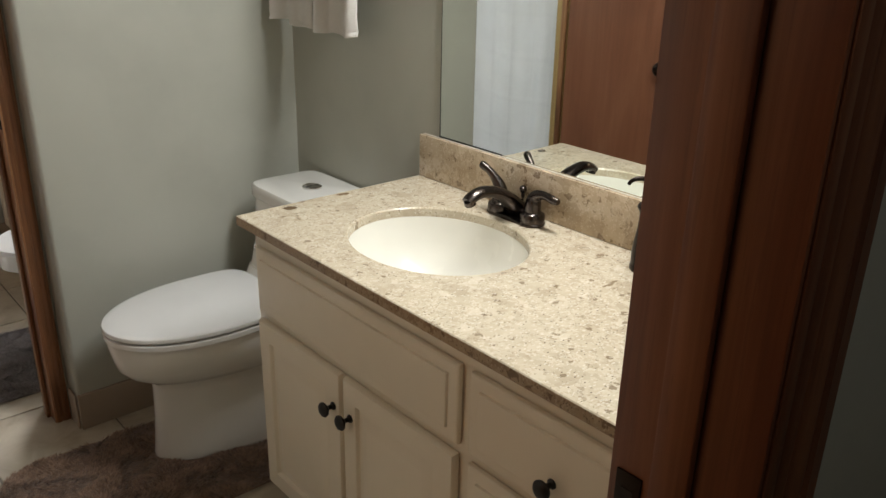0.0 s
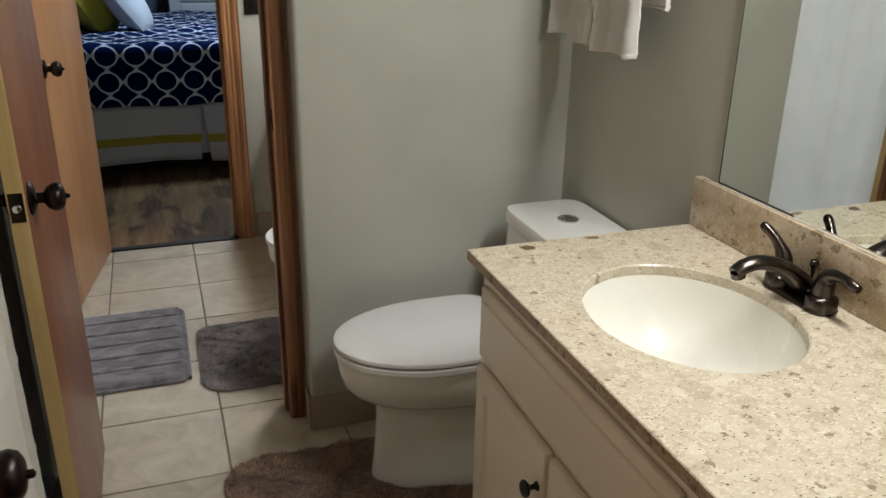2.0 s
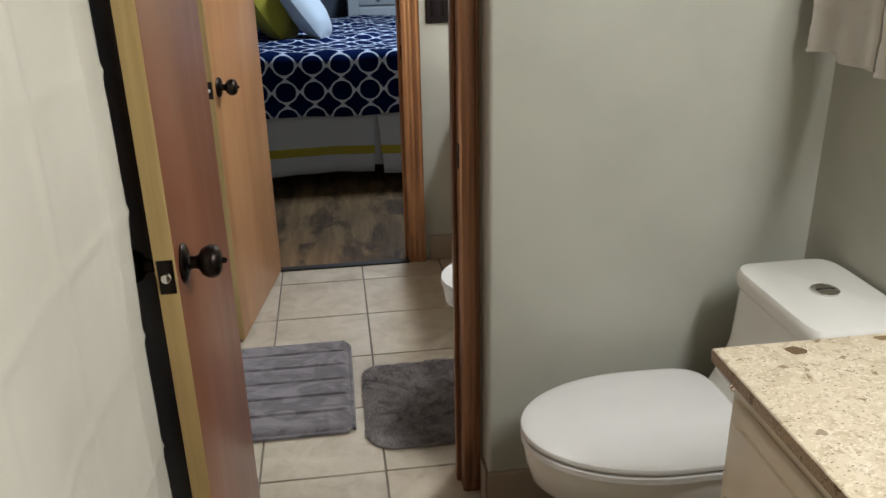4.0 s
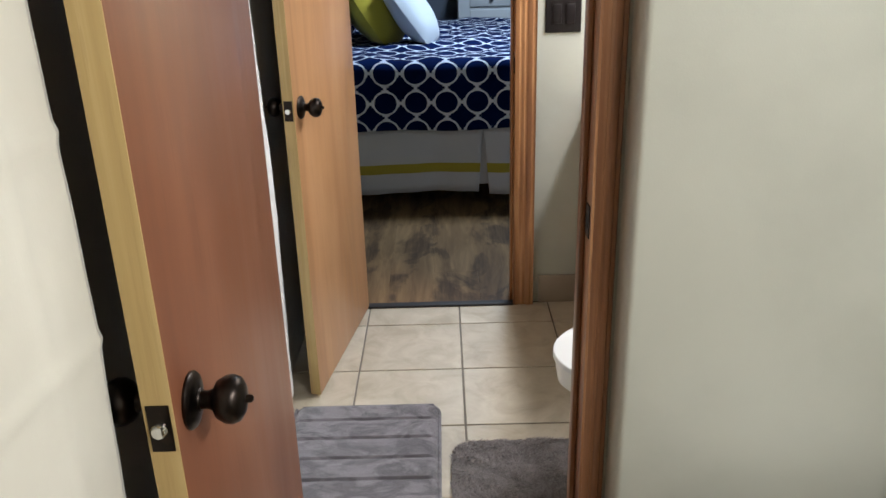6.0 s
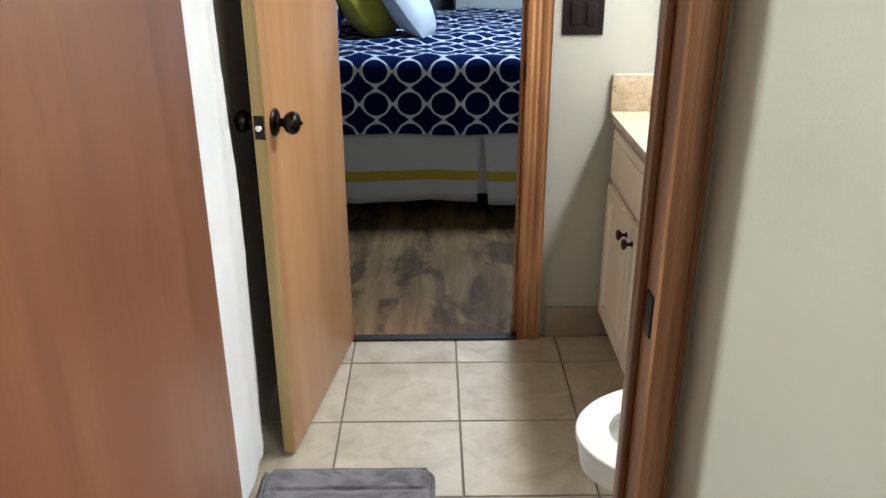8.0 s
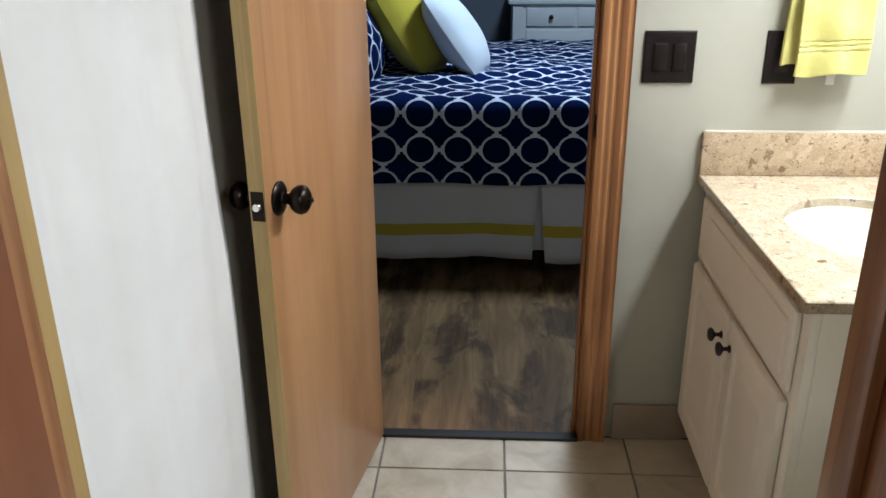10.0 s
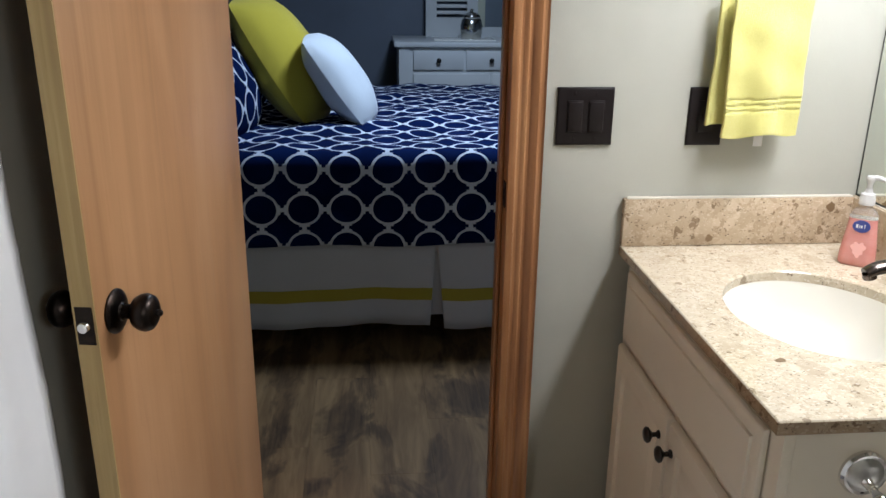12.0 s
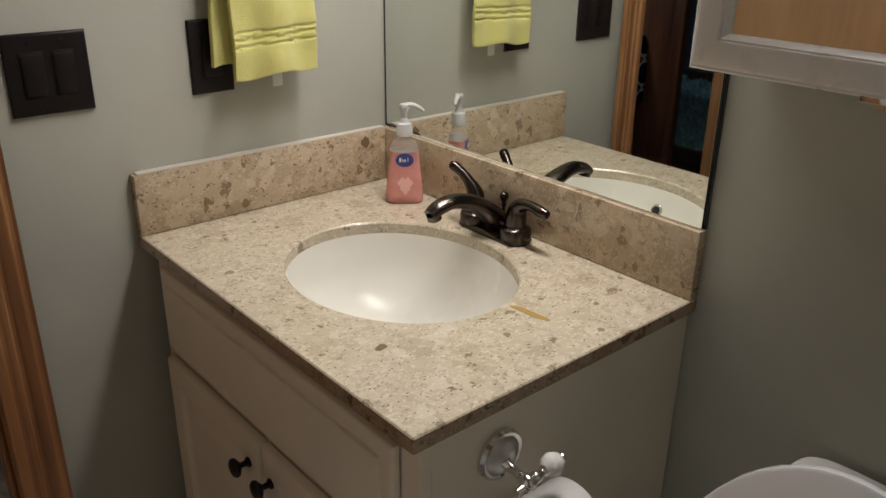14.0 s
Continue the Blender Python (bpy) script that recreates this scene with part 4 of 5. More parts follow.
    part("seat", ringed(rim + 0.007, rim + 0.0215, 0.006, 0.062), M_SEAT, root, "white plastic seat ring")
    lb = bmesh.new()
    z = rim + 0.0275
    loft(lb, [r(tip - 0.003, back - 0.030, 0.184, z, 5.0), r(tip - 0.006, back - 0.028, 0.187, z + 0.0015, 5.0), r(tip - 0.007, back - 0.0275, 0.188, z + 0.009, 5.0), r(tip - 0.005, back - 0.028, 0.1865, z + 0.0125, 5.0), r(tip + 0.001, back - 0.030, 0.182, z + 0.0145, 5.0), r(tip + 0.012, back - 0.036, 0.172, z + 0.0154, 5.0), r(tip + 0.09, back - 0.06, 0.11, z + 0.0172, 5.0), r(tip + 0.2, back - 0.12, 0.04, z + 0.0180, 5.0)])
    if lid_up:
        bmesh.ops.transform(lb, matrix=Matrix.Translation((back - 0.045, 0, z)) @ Matrix.Rotation(radians(101), 4, "Y") @ Matrix.Translation((-(back - 0.03), 0, -z)), verts=lb.verts)
    part("seat_lid", lb, M_SEAT, root, "white plastic lid raised against the cistern" if lid_up else "white plastic lid, closed")
    for s in (-1, 1):
        part("seat_hinge", lathe(bmesh.new(), [(0.012, 0), (0.012, 0.018), (0.009, 0.022)], 20, at=(back - 0.006, s * 0.12, rim)), M_CHROME, root, "chrome seat hinge")
        part("bolt_cap", lathe(bmesh.new(), [(0.013, 0), (0.012, 0.008), (0.006, 0.012)], 18, at=(1.12, s * 0.122, 0)), M_SEAT, root)
    return root


toilet("toilet", 2.12, "white one-piece toilet with closed lid beside the vanity", False)
toilet("toilet", 2.952, "white one-piece toilet with its lid raised", True, tip=0.715, rim=0.402, seat_len=0.464, tank_top=0.662, tank_half=0.172)


# ---- rugs ----
def rounded(x0, x1, y0, y1, rad):
    def inside(x, y):
        dx, dy = max(x0 + rad - x, x - x1 + rad, 0), max(y0 + rad - y, y - y1 + rad, 0)
        return x0 <= x <= x1 and y0 <= y <= y1 and dx * dx + dy * dy <= rad * rad
    return inside


def outline(x0, x1, y0, y1, rad, n=10):
    pts = []
    for cx, cy, a0 in ((x1 - rad, y1 - rad, 0), (x0 + rad, y1 - rad, 90), (x0 + rad, y0 + rad, 180), (x1 - rad, y0 + rad, 270)):
        for i in range(n):
            a = radians(a0 + 90 * i / (n - 1))
            pts.append((cx + rad * math.cos(a), cy + rad * math.sin(a)))
    return pts


def shag_rug(name, x0, x1, y0, y1, rad, notch, mat, label, count, seed, height=0.022, lean=0.013, width=0.0022):
    root = thing(name, (0, 0, 0), label, "rug")
    full = rounded(x0, x1, y0, y1, rad)
    def inside(x, y):
        if not full(x, y):
            return False
        return not (notch and x > notch[0] and abs(y - notch[1]) < notch[2] and (x > notch[0] + notch[2] or (x - notch[0] - notch[2]) ** 2 + (y - notch[1]) ** 2 < notch[2] ** 2))
    bm = bmesh.new()
    if notch:
        ring = outline(x0, x1, y0, y1, rad)
        cut = [(x1, notch[1] - notch[2])] + [(notch[0] + notch[2] - notch[2] * math.sin(a), notch[1] - notch[2] * math.cos(a)) for a in np.linspace(0, math.pi, 13)] + [(x1, notch[1] + notch[2])]
        ring = ring[:] + cut
    else:
        ring = outline(x0, x1, y0, y1, rad)
    loft(bm, [[(x, y, 0.0015) for x, y in ring], [(x, y, 0.008) for x, y in ring]])
    bmesh.ops.triangulate(bm, faces=[f for f in bm.faces if len(f.verts) > 4])
    part("rug_backing", bm, mat, root)
    pile = new("pile", blades("pile", mat, inside, x0 - 0.002, x1 + 0.002, y0, y1, 0.007, count, height, lean, width, seed))
    pile.parent = root
    tagged(pile, kind="stuff")
    return root


shag_rug("contour_rug", 0.47, 1.16, 1.82, 2.29, 0.10, (0.872, 2.125, 0.118), M_SHAG_BROWN, "worn brown shag contour rug round the toilet base", 60000, 4, 0.011, 0.014, 0.0022)
shag_rug("contour_rug", 0.45, 0.99, 2.69, 3.175, 0.09, (0.872, 2.952, 0.118), M_SHAG_GREY, "grey shag contour rug in front of the toilet", 60000, 6, 0.007, 0.010, 0.0019)


def bath_mat():
    x0, x1, y0, y1 = -0.03, 0.415, 2.80, 3.37
    root = thing("bath_mat", (0, 0, 0), "grey plush memory-foam bath mat with quilted ribs", "bath mat")
    bm = bmesh.new()
    nx, ny = 60, 150
    ribs = 6
    grid = []
    for j in range(ny + 1):
        row = []
        for i in range(nx + 1):
            u, v = i / nx, j / ny
            # rounded corners by pulling the grid in
            x, y = x0 + (x1 - x0) * u, y0 + (y1 - y0) * v
            r = 0.045
            dx, dy = max(x0 + r - x, x - x1 + r, 0), max(y0 + r - y, y - y1 + r, 0)
            d = math.hypot(dx, dy)
            if d > r:
                x -= (dx - dx * r / d) * (1 if x > (x0 + x1) / 2 else -1)
                y -= (dy - dy * r / d) * (1 if y > (y0 + y1) / 2 else -1)
                d = r
            edge = 1 - (d / r) ** 4
            q = abs(((v * ribs) % 1) - 0.5) * 2
            inner_u = 1 if 0.05 < u < 0.95 else 0.35
            z = 0.004 + edge * (0.022 - inner_u * 0.011 * max(0, (q - 0.86) / 0.14) ** 1.0 * (1 if 0.5 / ribs < v < 1 - 0.5 / ribs or q < 0.9 else 0))
            z += 0.0012 * noise.noise(Vector((x * 40, y * 40, 0)))
            row.append(bm.verts.new((x, y, max(z, 0.003))))
        grid.append(row)
    for a, b in zip(grid, grid[1:]):
        for i in range(nx):
            bm.faces.new((a[i], a[i + 1], b[i + 1], b[i]))
    rim = [e for e in bm.edges if e.is_boundary]
    low = bmesh.ops.extrude_edge_only(bm, edges=rim)["geom"]
    for v in low:
        if isinstance(v, bmesh.types.BMVert):
            v.co.z = 0.001
    part("plush_top", bm, M_MAT, root)
    pts = outline(x0 - 0.001, x1 + 0.001, y0 - 0.001, y1 + 0.001, 0.046, 6)
    tube = [(x, y, 0.0065, 0.0058) for x, y in pts] + [(*pts[0], 0.0065, 0.0058)]
    part("piped_edge", sweep(bmesh.new(), tube, 2, 8, 1.0, (0, 0, 1)), M_MAT, root, "bound grey edge")
    return root


bath_mat()


# ---- towels ----
def cloth_strip(name, parent, mat, plane, a0, a1, z_top, z_bot, depth, fold, seed, thick=0.006, label="", wave=0.01, band=None, slant=0.0):
    """A hanging length of towelling. plane 'x': hangs across y at x = depth; plane 'y': across x at y = depth."""
    rng = random.Random(seed)
    ph = [rng.uniform(0, 6.28) for _ in range(4)]
    bm = bmesh.new()
    nu, nz = 48, 60
    grid = []
    for k in range(nz + 1):
        f = k / nz
        row = []
        for i in range(nu + 1):
            u = i / nu
            z = z_top + (z_bot + slant * (u - 0.5) - z_top) * f + 0.004 * f * math.sin(u * 9 + ph[3])
            d = fold * (0.35 + 0.65 * f) * math.sin(u * 7 + ph[0]) + wave * f * math.sin(u * 13 + ph[1]) + 0.0015 * math.sin(z * 60 + u * 5)
            if band and any(b0 < z - (z_bot + slant * (u - 0.5)) < b1 for b0, b1 in band):
                d += 0.003
            p = a0 + (a1 - a0) * u + 0.004 * math.sin(f * 5 + ph[2]) * f
            row.append(bm.verts.new((depth + d, p, z) if plane == "x" else (p, depth + d, z)))
        grid.append(row)
    for a, b in zip(grid, grid[1:]):
        for i in range(nu):
            bm.faces.new((a[i], a[i + 1], b[i + 1], b[i]))
    ob = part(name, bm, mat, parent, label)
    mod = ob.modifiers.new("thickness", "SOLIDIFY")
    mod.thickness, mod.offset = thick, 0
    tex = ob.modifiers.new("edge", "BEVEL")
    tex.width, tex.segments, tex.limit_method = 0.0018, 2, "ANGLE"
    return ob


def towel_bar():
    root = thing("towel_bar", (0, 0, 0), "bronze towel bar over the toilet", "towel bar")
    part("bar", lathe(bmesh.new(), [(0.008, 1.78), (0.008, 2.385)], 14, at=(1.46, 0, 1.52), turn=pose(0, 0, 0, -90, 0, 0)), M_BRONZE, root)
    for y in (1.80, 2.37):
        part("bracket", lathe(bmesh.new(), [(0.024, 0), (0.022, 0.006), (0.010, 0.012), (0.009, 0.075)], 18, turn=pose(RW, y, 1.52, 0, -90, 0)), M_BRONZE, root)


towel_bar()
t1 = thing("bath_towel", (0, 0, 0), "white terry bath towel hanging folded over the bar", "towel")
cloth_strip("towel_front", t1, M_TOWEL, "x", 1.862, 2.325, 1.535, 1.262, 1.472, 0.004, 2, 0.010, band=[(0.008, 0.013), (0.03, 0.055), (0.12, 0.15)])
cloth_strip("towel_back", t1, M_TOWEL, "x", 1.870, 2.325, 1.535, 1.30, 1.492, 0.004, 7, 0.010)
t2 = thing("hand_towel", (0, 0, 0), "white terry hand towel folded in two over a bath towel", "towel")
cloth_strip("towel_fold", t2, M_TOWEL, "x", 1.925, 2.118, 1.545, 1.152, 1.444, 0.012, 11, 0.009, band=[(0.010, 0.014), (0.06, 0.10), (0.15, 0.155)], slant=-0.004)
cloth_strip("towel_fold", t2, M_TOWEL, "x", 2.126, 2.345, 1.545, 1.158, 1.446, 0.010, 12, 0.009, band=[(0.010, 0.014), (0.055, 0.095), (0.145, 0.15)], slant=0.012)


def towel_ring():
    root = thing("towel_ring", (0, 0, 0), "bronze towel ring beside the mirror", "towel ring")
    part("wall_rose", lathe(bmesh.new(), [(0.026, 0), (0.024, 0.006), (0.010, 0.012), (0.009, 0.04), (0.012, 0.05)], 20, turn=pose(1.24, 4.115, 1.50, 90, 0, 0)), M_BRONZE, root)
    part("ring", sweep(bmesh.new(), [(1.24 + 0.075 * math.sin(a), 4.068, 1.425 + 0.075 * math.cos(a), 0.0045) for a in np.linspace(0, 2 * math.pi, 17)], 2, 8), M_BRONZE, root)


towel_ring()
t3 = thing("hand_towel", (0, 0, 0), "bright yellow terry hand towel hanging from a ring", "towel")
cloth_strip("towel_front", t3, M_TOWEL_Y, "y", 1.165, 1.332, 1.36, 1.072, 4.058, 0.005, 21, 0.009, band=[(0.052, 0.058), (0.064, 0.070), (0.076, 0.082)], slant=0.008, wave=0.004)
cloth_strip("towel_back", t3, M_TOWEL_Y, "y", 1.143, 1.30, 1.36, 1.092, 4.083, 0.004, 22, 0.009, slant=0.004, wave=0.003)
part("towel_tag", one_box(1.252, 1.272, 4.080, 4.0812, 1.045, 1.10), M_LABEL_W, t3, "white sewn tag")


# ---- switches and outlets ----
def plate_base(root, x0, x1, z0, z1, y):
    bm = bmesh.new()
    box(bm, x0, x1, y - 0.007, y, z0, z1)
    front = [e for e in bm.edges if all(v.co.y < y - 0.004 for v in e.verts)]
    bmesh.ops.bevel(bm, geom=front, offset=0.005, segments=3, profile=0.6, affect="EDGES")
    part("cover_plate", bm, M_PLATE, root)


def screw(root, x, z, y):
    part("plate_screw", lathe(bmesh.new(), [(0.003, 0), (0.0028, 0.001), (0.001, 0.0014)], 10, turn=pose(x, y, z, 90, 0, 0)), M_PLATE, root)


FY = 4.115
sw = thing("light_switch", (0, 0, 0), "dark bronze double rocker light switch on the wall", "light switch")
plate_base(sw, 0.817, 0.942, 1.044, 1.170, FY)
for cx in (0.856, 0.903):
    rk = part("rocker_frame", one_box(cx - 0.0175, cx + 0.0175, FY - 0.0085, FY - 0.006, 1.072, 1.142, bevel=0.001), M_PLATE, sw)
    part("rocker", box(bmesh.new(), cx - 0.0155, cx + 0.0155, FY - 0.0115, FY - 0.008, 1.075, 1.139, bevel=0.002), M_PLATE, rk)
    screw(sw, cx, 1.058, FY - 0.007)
    screw(sw, cx, 1.156, FY - 0.007)
ol = thing("power_outlet", (0, 0, 0), "dark bronze power outlet half hidden behind a towel", "power outlet")
plate_base(ol, 1.111, 1.190, 1.042, 1.170, FY)
of = part("outlet_face", one_box(1.133, 1.168, FY - 0.009, FY - 0.006, 1.072, 1.142, bevel=0.001), M_PLATE, ol)
for z in (1.09, 1.124):
    for x in (1.144, 1.157):
        part("socket_slot", one_box(x - 0.0012, x + 0.0012, FY - 0.0094, FY - 0.0085, z - 0.004, z + 0.004), M_DARK, of)


# ---- things on the vanities ----
def bronze_dispenser(x, y):
    root = thing("soap_dispenser", (x, y, CT), "dark bronze pump soap dispenser on the stone top", "soap dispenser", turn=0)
    part("bottle", lathe(bmesh.new(), [(0.0355, 0), (0.0375, 0.003), (0.0375, 0.010), (0.0355, 0.014), (0.0360, 0.018), (0.0365, 0.034), (0.0345, 0.055), (0.0305, 0.080), (0.0285, 0.100), (0.0290, 0.118), (0.0335, 0.126), (0.0345, 0.129), (0.033, 0.132), (0.018, 0.136)], 40), M_BRONZE, root)
    part("collar", lathe(bmesh.new(), [(0.0175, 0.135), (0.0175, 0.141), (0.0165, 0.143), (0.0165, 0.150), (0.013, 0.152), (0.0085, 0.158)], 28), M_BRONZE, root)
    p = part("pump_head", lathe(bmesh.new(), [(0.0085, 0.156), (0.0095, 0.175), (0.0135, 0.184), (0.0150, 0.188), (0.0148, 0.191), (0.010, 0.193)], 28), M_BRONZE, root)
    part("nozzle", sweep(bmesh.new(), [(0, 0, 0.184, 0.0052), (-0.014, 0.012, 0.186, 0.005), (-0.032, 0.027, 0.1855, 0.0042), (-0.040, 0.034, 0.180, 0.0038), (-0.043, 0.037, 0.174, 0.0036)], 5, 12), M_BRONZE, p)


bronze_dispenser(1.463, 0.977)


def pink_soap(x, y, turn):
    root = thing("soap_bottle", (x, y, CT), "clear pump bottle of pink hand soap with blue label", "soap bottle", turn=turn)
    def ring(w, d, z, p=3.2):
        return [(w * math.copysign(abs(math.cos(a)) ** (2 / p), math.cos(a)), d * math.copysign(abs(math.sin(a)) ** (2 / p), math.sin(a)), z) for a in (2 * math.pi * i / 40 for i in range(40))]
    b = part("bottle", loft(bmesh.new(), [ring(0.031, 0.018, 0), ring(0.036, 0.021, 0.004), ring(0.0368, 0.0215, 0.018), ring(0.0345, 0.0205, 0.045), ring(0.0305, 0.019, 0.075), ring(0.0285, 0.018, 0.096), ring(0.0282, 0.018, 0.105)]), M_SOAP, root, "bottle body full of pink soap")
    part("shoulder", loft(bmesh.new(), [ring(0.0282, 0.018, 0.1052), ring(0.0272, 0.0175, 0.113), ring(0.022, 0.0155, 0.121), ring(0.0150, 0.0135, 0.127, 2.4), ring(0.0135, 0.013, 0.131, 2), ring(0.0135, 0.013, 0.137, 2)]), M_CLEAR, b, "clear empty bottle shoulder")
    part("collar", lathe(bmesh.new(), [(0.0160, 0.135), (0.0160, 0.149), (0.0150, 0.151), (0.0145, 0.158), (0.009, 0.161), (0.0068, 0.168)], 26), M_PUMP, root, "milky plastic collar")
    p = part("pump_head", lathe(bmesh.new(), [(0.0055, 0.166), (0.0055, 0.178), (0.0085, 0.186), (0.0098, 0.192), (0.008, 0.196)], 20), M_PUMP, root)
    part("nozzle", sweep(bmesh.new(), [(0, 0, 0.191, 0.006), (0.014, 0, 0.1935, 0.0055), (0.028, 0, 0.189, 0.0042), (0.037, 0, 0.182, 0.0032)], 5, 12), M_PUMP, p)
    lab = bmesh.new()
    loft(lab, [[(0.0175 * math.cos(a), -0.0186 - k, 0.090 + 0.0135 * math.sin(a)) for a in (2 * math.pi * i / 28 for i in range(28))] for k in (0, 0.0012)])
    lb = part("label", lab, M_LABEL, root, "dark blue oval label")
    for i, (dx, w, h) in enumerate(((-0.0085, 0.0042, 0.008), (-0.0035, 0.0014, 0.006), (0.0005, 0.003, 0.0055), (0.0065, 0.0014, 0.009))):
        part("label_bar", one_box(dx - w / 2, dx + w / 2, -0.0205, -0.0195, 0.0865, 0.0865 + h), M_LABEL_W, lb)
    fl = bmesh.new()
    loft(fl, [[(0.001 + 0.013 * math.cos(a) * (1 + 0.16 * math.sin(3 * a) + 0.12 * math.sin(7 * a)), -0.0206 - k, 0.040 + 0.016 * math.sin(a) * (1 + 0.16 * math.sin(3 * a) + 0.12 * math.sin(7 * a))) for a in (2 * math.pi * i / 50 for i in range(50))] for k in (0, 0.0008)])
    part("flower_print", fl, M_LABEL_P, root, "pale pink flower print")


pink_soap(1.461, 3.958, -38)
stain = bmesh.new()
loft(stain, [[(0.0058 * math.cos(a) * (1 + 0.3 * math.sin(2 * a)), 0.035 * math.sin(a), z) for a in (2 * math.pi * i / 28 for i in range(28))] for z in (0.0, 0.0008)])
st = lone("glue_patch", stain, M_STAIN, "amber repair patch on the stone top by the sink", "repair patch")
st.matrix_world = pose(1.302, 3.462, CT, 0, 0, 10)


# ---- toilet paper on the vanity's side ----
def paper_holder(x, y, z, label, turn=0.0, reach=1.0):
    root = thing("toilet_paper_holder", (x, y, z), label, "paper holder", turn=turn)
    root.scale.y = reach
    part("back_plate", lathe(bmesh.new(), [(0.036, 0), (0.0365, 0.006), (0.033, 0.011), (0.029, 0.010)], 36, turn=pose(0, 0, 0, 90, 0, 0)), M_CHROME, root, "round chrome rim")
    part("plate_dome", lathe(bmesh.new(), [(0.0295, 0.009), (0.025, 0.013), (0.014, 0.016), (0.001, 0.017)], 36, turn=pose(0, 0, 0, 90, 0, 0)), M_SATIN, root, "satin nickel dome")
    part("set_screw", lathe(bmesh.new(), [(0.003, 0), (0.003, 0.002), (0.001, 0.002)], 12, turn=pose(0, -0.0085, -0.031, 90, 0, 0)), M_DARK, root)
    part("post", lathe(bmesh.new(), [(0.010, 0.014), (0.007, 0.018), (0.006, 0.04), (0.009, 0.046), (0.011, 0.054), (0.009, 0.062), (0.004, 0.066)], 22, turn=pose(0, 0, -0.006, 98, 0, 0)), M_CHROME, root)
    arm = part("arm", sweep(bmesh.new(), [(-0.02, -0.055, -0.018, 0.0045), (0.0, -0.056, -0.014, 0.0055), (0.012, -0.056, -0.011, 0.0085), (0.022, -0.056, -0.009, 0.006), (0.028, -0.056, -0.008, 0.008)], 4, 14), M_CHROME, root)
    part("ball", lathe(bmesh.new(), [(0.006, -0.016), (0.0125, -0.0105), (0.016, 0), (0.0125, 0.0105), (0.006, 0.015)], 24, turn=pose(0.042, -0.056, -0.006, 0, 90, 0)), M_PORCELAIN, root, "white porcelain ball")
    part("finial", lathe(bmesh.new(), [(0.006, 0), (0.007, 0.004), (0.004, 0.008), (0.001, 0.009)], 16, turn=pose(0.056, -0.056, -0.005, 0, 90, 0)), M_CHROME, root)
    loop = [(-0.01, -0.056, -0.017, 0.004), (-0.035, -0.058, -0.032, 0.0038), (-0.05, -0.06, -0.06, 0.0038), (-0.045, -0.06, -0.085, 0.0038), (-0.02, -0.06, -0.095, 0.0038), (0.09, -0.06, -0.095, 0.0038)]
    part("loop", sweep(bmesh.new(), loop if reach == 1.0 else loop[:3], 5, 12), M_CHROME, root)
    return root


paper_holder(1.128, 3.345, 0.715, "chrome and porcelain toilet paper holder on the cabinet side")
paper_holder(1.104, 1.703, 0.715, "empty chrome toilet paper holder on the vanity side", 180, 1.5)
roll = lone("toilet_paper_roll", lathe(bmesh.new(), [(0.02, -0.05), (0.053, -0.05), (0.055, -0.048), (0.055, 0.048), (0.053, 0.05), (0.02, 0.05), (0.02, -0.05)], 48), M_PAPER, "white toilet paper roll on a chrome holder", "toilet paper")
roll.matrix_world = pose(1.168, 3.285, 0.604, 0, 90, 0)


# ---- wall cabinet over the second toilet ----
def wall_cabinet():
    x0, y0, y1, z0, z1 = 1.378, 2.66, 3.303, 1.181, 2.02
    root = thing("medicine_cabinet", (0, 0, 0), "white wall cabinet with framed mirror door over the toilet", "wall cabinet")
    part("cabinet_box", one_box(x0 + 0.022, RW, y0 + 0.015, y1 - 0.015, z0 + 0.012, z1 - 0.012, bevel=0.001), M_WHITE_TRIM, root)
    frame_bm = bmesh.new()
    prof = [(w * 0.68, d) for w, d in [(0, 0.0), (0, 0.014), (0.004, 0.0175), (0.007, 0.0165), (0.009, 0.0185), (0.012, 0.020), (0.052, 0.020), (0.054, 0.0175), (0.057, 0.0185), (0.060, 0.016), (0.063, 0.013), (0.065, 0.008), (0.065, 0.0)]]
    rings = [[(x0 + 0.020 - d, y0 + w, z0 + w) for w, d in prof], [(x0 + 0.020 - d, y1 - w, z0 + w) for w, d in prof], [(x0 + 0.020 - d, y1 - w, z1 - w) for w, d in prof], [(x0 + 0.020 - d, y0 + w, z1 - w) for w, d in prof]]
    loft(frame_bm, rings + [rings[0]], cap=False)
    bmesh.ops.remove_doubles(frame_bm, verts=frame_bm.verts, dist=1e-5)
    dr = part("mirror_door", frame_bm, M_WHITE_TRIM, root, "white moulded door frame")
    part("mirror_glass", one_box(x0 + 0.013, x0 + 0.018, y0 + 0.04, y1 - 0.04, z0 + 0.04, z1 - 0.04), M_MIRROR, dr, soft=False)
    part("catch", box(one_box(x0 + 0.004, x0 + 0.022, 3.066, 3.098, z0 - 0.005, z0 + 0.004, bevel=0.001), x0 + 0.008, x0 + 0.018, 3.072, 3.084, z0 - 0.010, z0 - 0.004), M_CHROME, root, "small metal catch under the box")
    return root


wall_cabinet()


